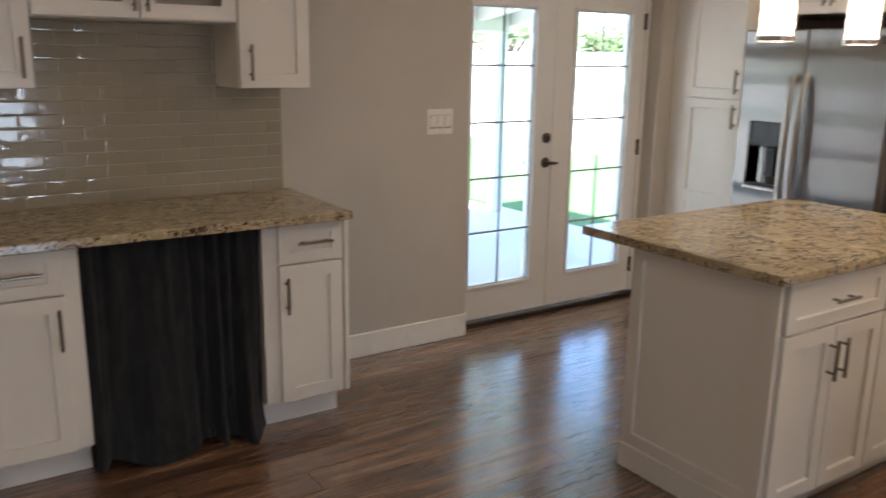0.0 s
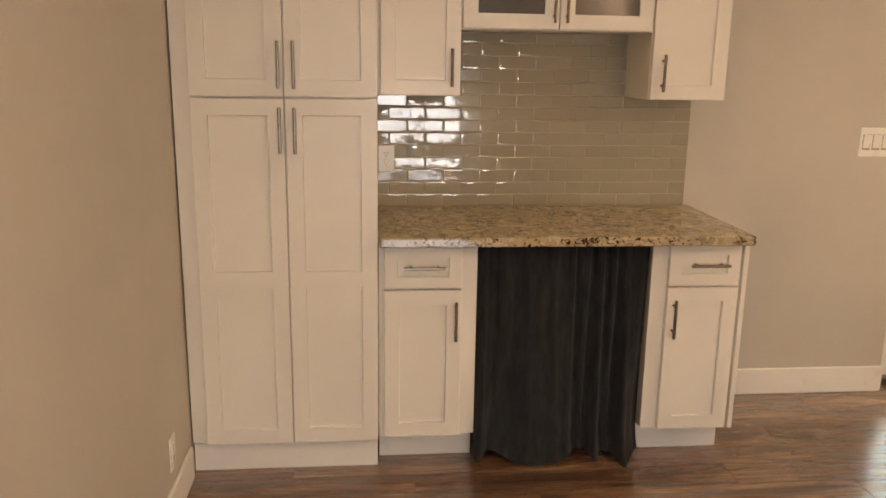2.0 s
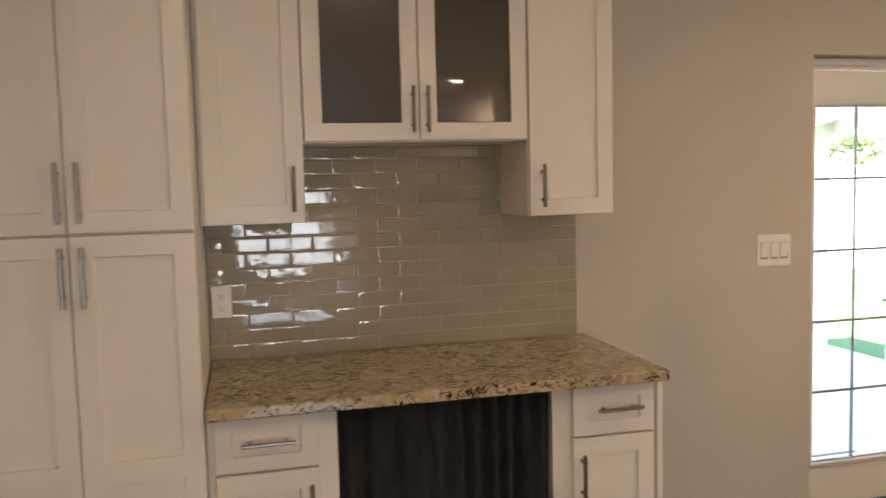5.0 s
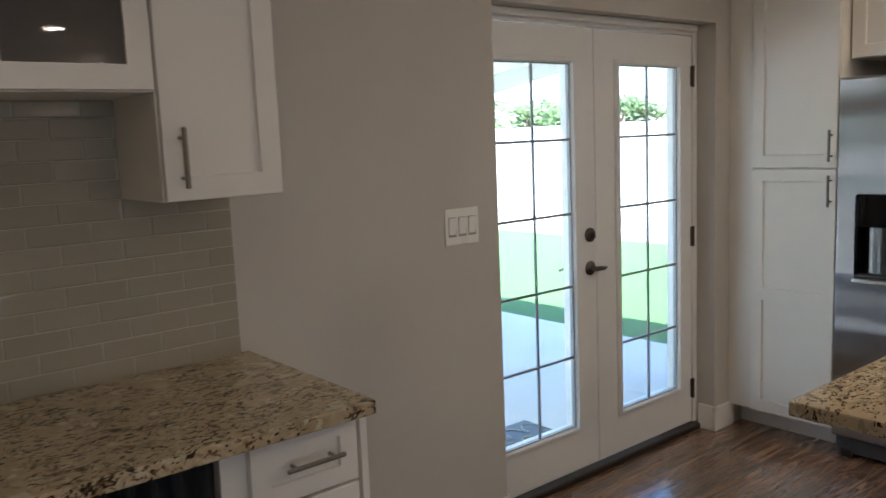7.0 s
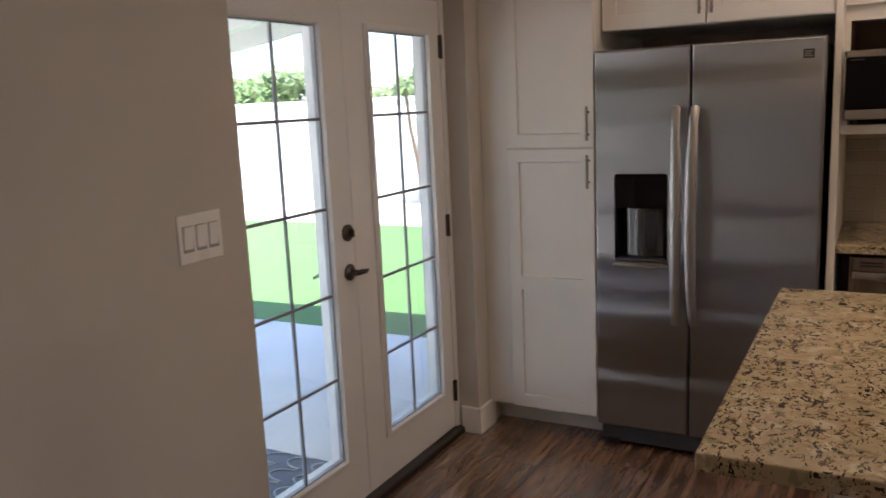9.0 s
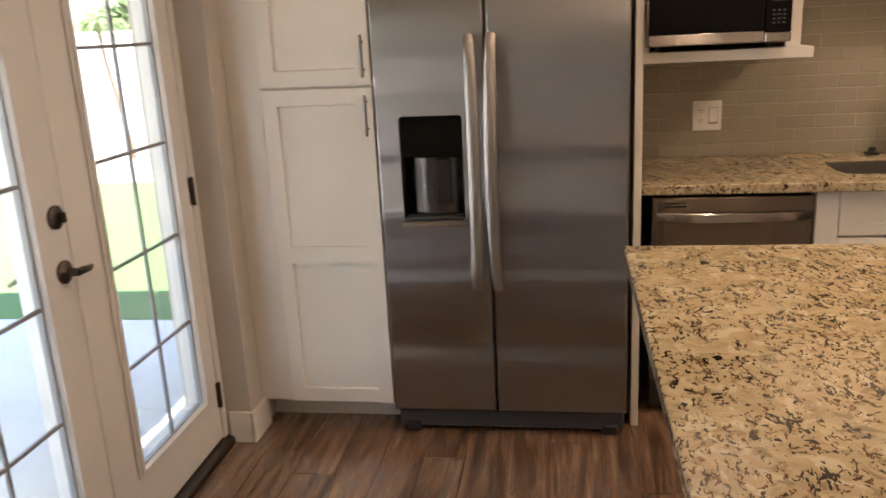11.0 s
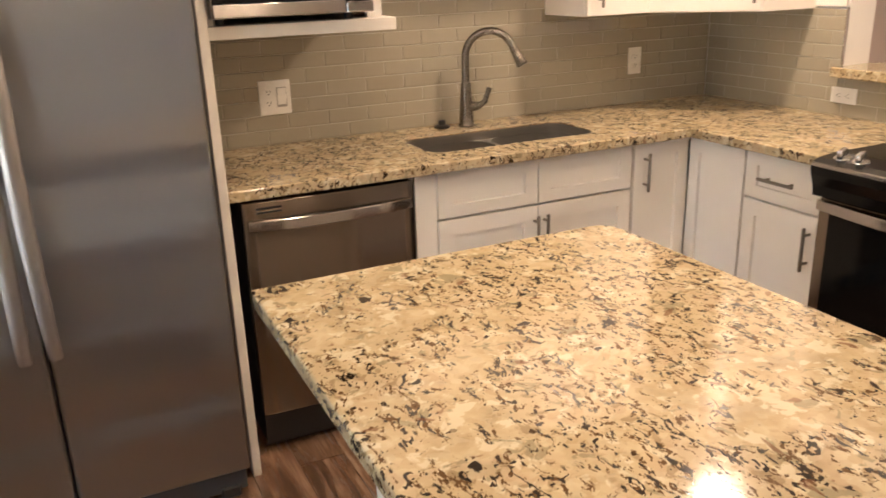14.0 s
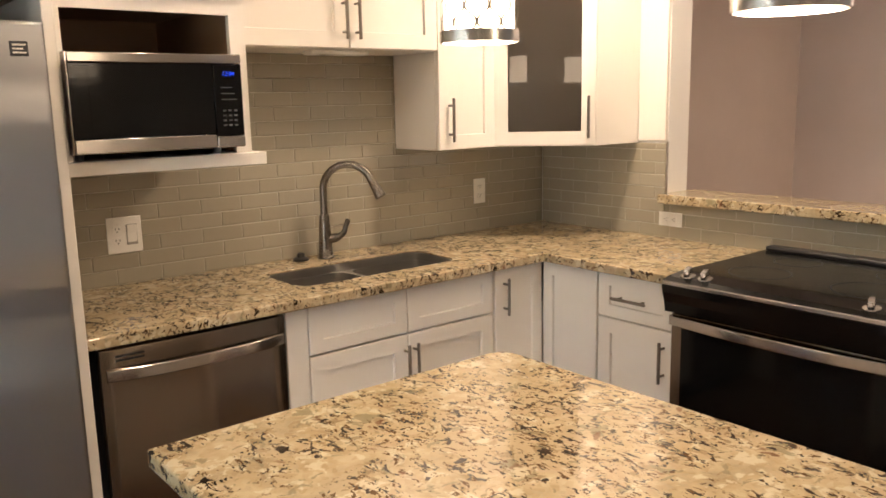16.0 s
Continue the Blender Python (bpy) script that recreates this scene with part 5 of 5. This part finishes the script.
part("post", boxed(3.80, 3.92, 3.36, 3.48, GZ + 0.012, 1.79, 0.006), M_STUCCO, cover)
for k in range(10):
    part("rafter", boxed(-2.6 + 0.68 * k, -2.52 + 0.68 * k, 0.02, 3.098, -0.02, 0.099, m=SL), M_STUCCO, cover)


def crown(bm, rng, centre, size, count, leaf):
    """Many small bent leaves in uneven clumps."""
    clumps = [Vector((rng.gauss(0, 0.45), rng.gauss(0, 0.45), rng.gauss(0, 0.38))) for _ in range(16)]
    for _ in range(count):
        c = rng.choice(clumps)
        p = Vector([c[i] * size[i] + rng.gauss(0, 0.17) * size[i] for i in range(3)]) + Vector(centre)
        a = Vector((rng.uniform(-1, 1), rng.uniform(-1, 1), rng.uniform(-0.8, 0.6))).normalized()
        b = a.orthogonal().normalized()
        l = leaf * rng.uniform(0.6, 1.3)
        vs = [bm.verts.new(p + q) for q in (-a * l, b * l * 0.4, a * l, -b * l * 0.4)]
        bm.faces.new(vs)


def tree(x, y, h, size, seed, count=2600):
    rng = random.Random(seed)
    ob = thing("tree", "leafy green tree beyond the yard wall", "tree", pose(x, y, GZ - 0.05), "trees beyond the wall")
    bm = sweep(bmesh.new(), [(0, 0, 0), (0.05, 0.02, h * 0.3), (0.0, 0.06, h * 0.6)], [0.14, 0.11, 0.08], 10)
    for _ in range(6):
        e = (rng.gauss(0, 0.5) * size[0], rng.gauss(0, 0.5) * size[1], h + rng.gauss(0, 0.3) * size[2])
        sweep(bm, [(0.0, 0.05, h * rng.uniform(0.4, 0.6)), (e[0] * 0.5, e[1] * 0.5, (e[2] + h * 0.5) / 2), e], [0.06, 0.04, 0.012], 7)
    part("trunk", bm, M_BARK, ob)
    bm = bmesh.new()
    crown(bm, rng, (0, 0, h), size, count, 0.085)
    c = part("crown", bm, M_LEAF, ob, "green foliage", smooth=0)
    c["kind"] = "stuff"


tree(13.4, 9.6, 2.15, (1.1, 1.5, 0.62), 1)
tree(13.8, 12.4, 2.2, (1.1, 1.5, 0.6), 2)
tree(14.2, 7.0, 2.0, (0.9, 1.1, 0.45), 3, 1800)
tree(13.0, 15.2, 2.6, (1.3, 1.6, 0.8), 5)
# small leaning palm by the wall
pl = thing("palm", "small thin palm leaning by the yard wall", "palm tree", pose(10.8, 5.22, GZ - 0.02))
part("trunk", sweep(bmesh.new(), [(0.0, -0.22, 0), (0.0, -0.12, 0.7), (0, 0.0, 1.35), (0, 0.03, 1.75)], [0.036, 0.032, 0.028, 0.026], 9), M_BARK, pl)
rng = random.Random(8)
for k in range(13):
    a = 2 * math.pi * k / 13 + rng.uniform(-0.2, 0.2)
    bm = bmesh.new()
    last = None
    for i in range(9):
        u = i / 8
        r, z = 0.30 * u, 1.74 + 0.30 * math.sin(2.2 * u) - 0.34 * u * u
        wdt = 0.035 * math.sin(math.pi * min(1, u + 0.12)) + 0.004
        c = Vector((r * math.cos(a), 0.03 + r * math.sin(a), z))
        s = Vector((-math.sin(a), math.cos(a), 0)) * wdt
        cur = [bm.verts.new(c - s), bm.verts.new(c + Vector((0, 0, 0.012))), bm.verts.new(c + s)]
        if last:
            bm.faces.new((last[0], last[1], cur[1], cur[0]))
            bm.faces.new((last[1], last[2], cur[2], cur[1]))
        last = cur
    part("frond", bm, M_LEAF, pl, smooth=60)

# ---- backsplash tiles ----
TW, TH, GAP, JOINT = 0.1530, 0.0507, 0.0023, 0.0016
tile_cache = {}


def tile_mesh(w, h):
    key = (round(w, 3), round(h, 3))
    if key not in tile_cache:
        bm = bmesh.new()
        e, f = min(0.0016, 0.2 * key[1]), min(0.0014, 0.2 * key[0])
        # steep outer edge, then a soft pillowed rim up to the flat face
        rings = []
        for dx, dz, y in ((0, 0, 0), (f, e, -0.0021), (f + min(0.004, 0.1 * w), e + min(0.004, 0.1 * h), -0.0026)):
            rings.append([bm.verts.new(p) for p in ((dx, y, dz), (w - dx, y, dz), (w - dx, y, h - dz), (dx, y, h - dz))])
        bm.faces.new(rings[-1])
        for lo, up in zip(rings, rings[1:]):
            for k in range(4):
                bm.faces.new((lo[k], lo[(k + 1) % 4], up[(k + 1) % 4], up[k]))
        tile_cache[key] = mesh_of("tile", bm, M_TILE, 40)
    return tile_cache[key]


def backsplash(label, m, regions, shift=0.0):
    """Regions are (x0, x1, z0, z1) in the wall's own plane; rows start on the worktop."""
    ob = thing("backsplash", label, "backsplash", m, kind="structure")
    for x0, x1, z0, z1 in regions:
        part("grout", boxed(x0, x1, -0.0098, 0.0, z0, z1), M_GROUT, ob)
    r, z = 0, 0.9165
    while z < max(g[3] for g in regions) - 0.006:
        spans = []
        for x0, x1, z0, z1 in regions:
            c = min(z + TH, z1)
            if z >= z0 - 0.01 and c - z > 0.006:
                if spans and abs(spans[-1][1] - x0) < 0.003 and abs(spans[-1][2] - c) < 1e-6:
                    spans[-1][1] = x1
                else:
                    spans.append([x0, x1, c])
        for x0, x1, c in spans:
            x = -4.5 + shift + (0.5 * (TW + JOINT) if r % 2 else 0.0)
            while x < x1:
                p, q = max(x, x0), min(x + TW, x1)
                if q - p > 0.006:
                    t = new("tile", tile_mesh(q - p, c - z))
                    t.parent = ob
                    t.matrix_local = pose(p, -0.0094 + rng.uniform(-0.0002, 0.0002), z, max(-1.2, min(1.2, rng.gauss(0, 0.6))), 0, rng.uniform(-0.28, 0.28))
                x += TW + JOINT
        z += TH + GAP
        r += 1
    return ob


rng = random.Random(21)
LAB = "glossy greige glass subway tile backsplash"
backsplash(LAB, pose(0, -0.0008, 0), [(-1.364, -1.0455, 0.9155, 1.397), (-1.045, -0.3005, 0.9155, 1.647), (-0.300, 0.0, 0.9155, 1.391)], 0.02)
backsplash(LAB, pose(X_E - 0.0008, 0, 0, 0, 0, EAST), [(1.4485, 1.9575, 0.9155, 1.337), (1.958, 2.9105, 0.9155, 1.6935), (2.911, 3.788, 0.9155, 1.3135)], 0.05)
backsplash(LAB, pose(0, Y_P + 0.0008, 0, 0, 0, SOUTH), [(-X_E + 0.014, -2.642, 0.9155, 1.3125), (-2.642, -1.38, 0.9155, 1.064)], 0.03)
edge_ob = thing("tile_trim", "thin bright metal tile edge beside the pass-through", "trim", pose(2.641, Y_P + 0.0005, 0), kind="structure")
part("strip", boxed(-0.003, 0.0005, 0.0, 0.013, 1.106, 1.32, 0.001), M_STEELB, edge_ob)

# ---- floor planks ----
PW, PL = 0.150, 1.22
plank_cache = {}


def plank_mesh(length, width):
    key = (round(length, 3), round(width, 3))
    if key not in plank_cache:
        bm = bmesh.new()
        e = 0.0007
        lo = [bm.verts.new(p) for p in ((0, 0, -0.0035), (length, 0, -0.0035), (length, width, -0.0035), (0, width, -0.0035))]
        up = [bm.verts.new((x, y, 0)) for x, y in ((e, e), (length - e, e), (length - e, width - e), (e, width - e))]
        bm.faces.new(up)
        for k in range(4):
            bm.faces.new((lo[k], lo[(k + 1) % 4], up[(k + 1) % 4], up[k]))
        plank_cache[key] = mesh_of("plank", bm, M_WOOD, 0)
    return plank_cache[key]


rng = random.Random(33)
y, row = -6.22, 0
while y < 0.065:
    w = min(PW, 0.068 - y)
    x = X_W + 0.001 - PL * ((row * 0.37) % 1.0)
    while x < X_E:
        a, c = max(x, X_W + 0.001), min(x + PL, X_E - 0.001)
        if c - a > 0.03 and w > 0.02:
            p = new("plank", plank_mesh(c - a - 0.0006, w - 0.0005))
            p.parent = floor
            p.location = (a, y, 0)
        x += PL
    y += PW
    row += 1
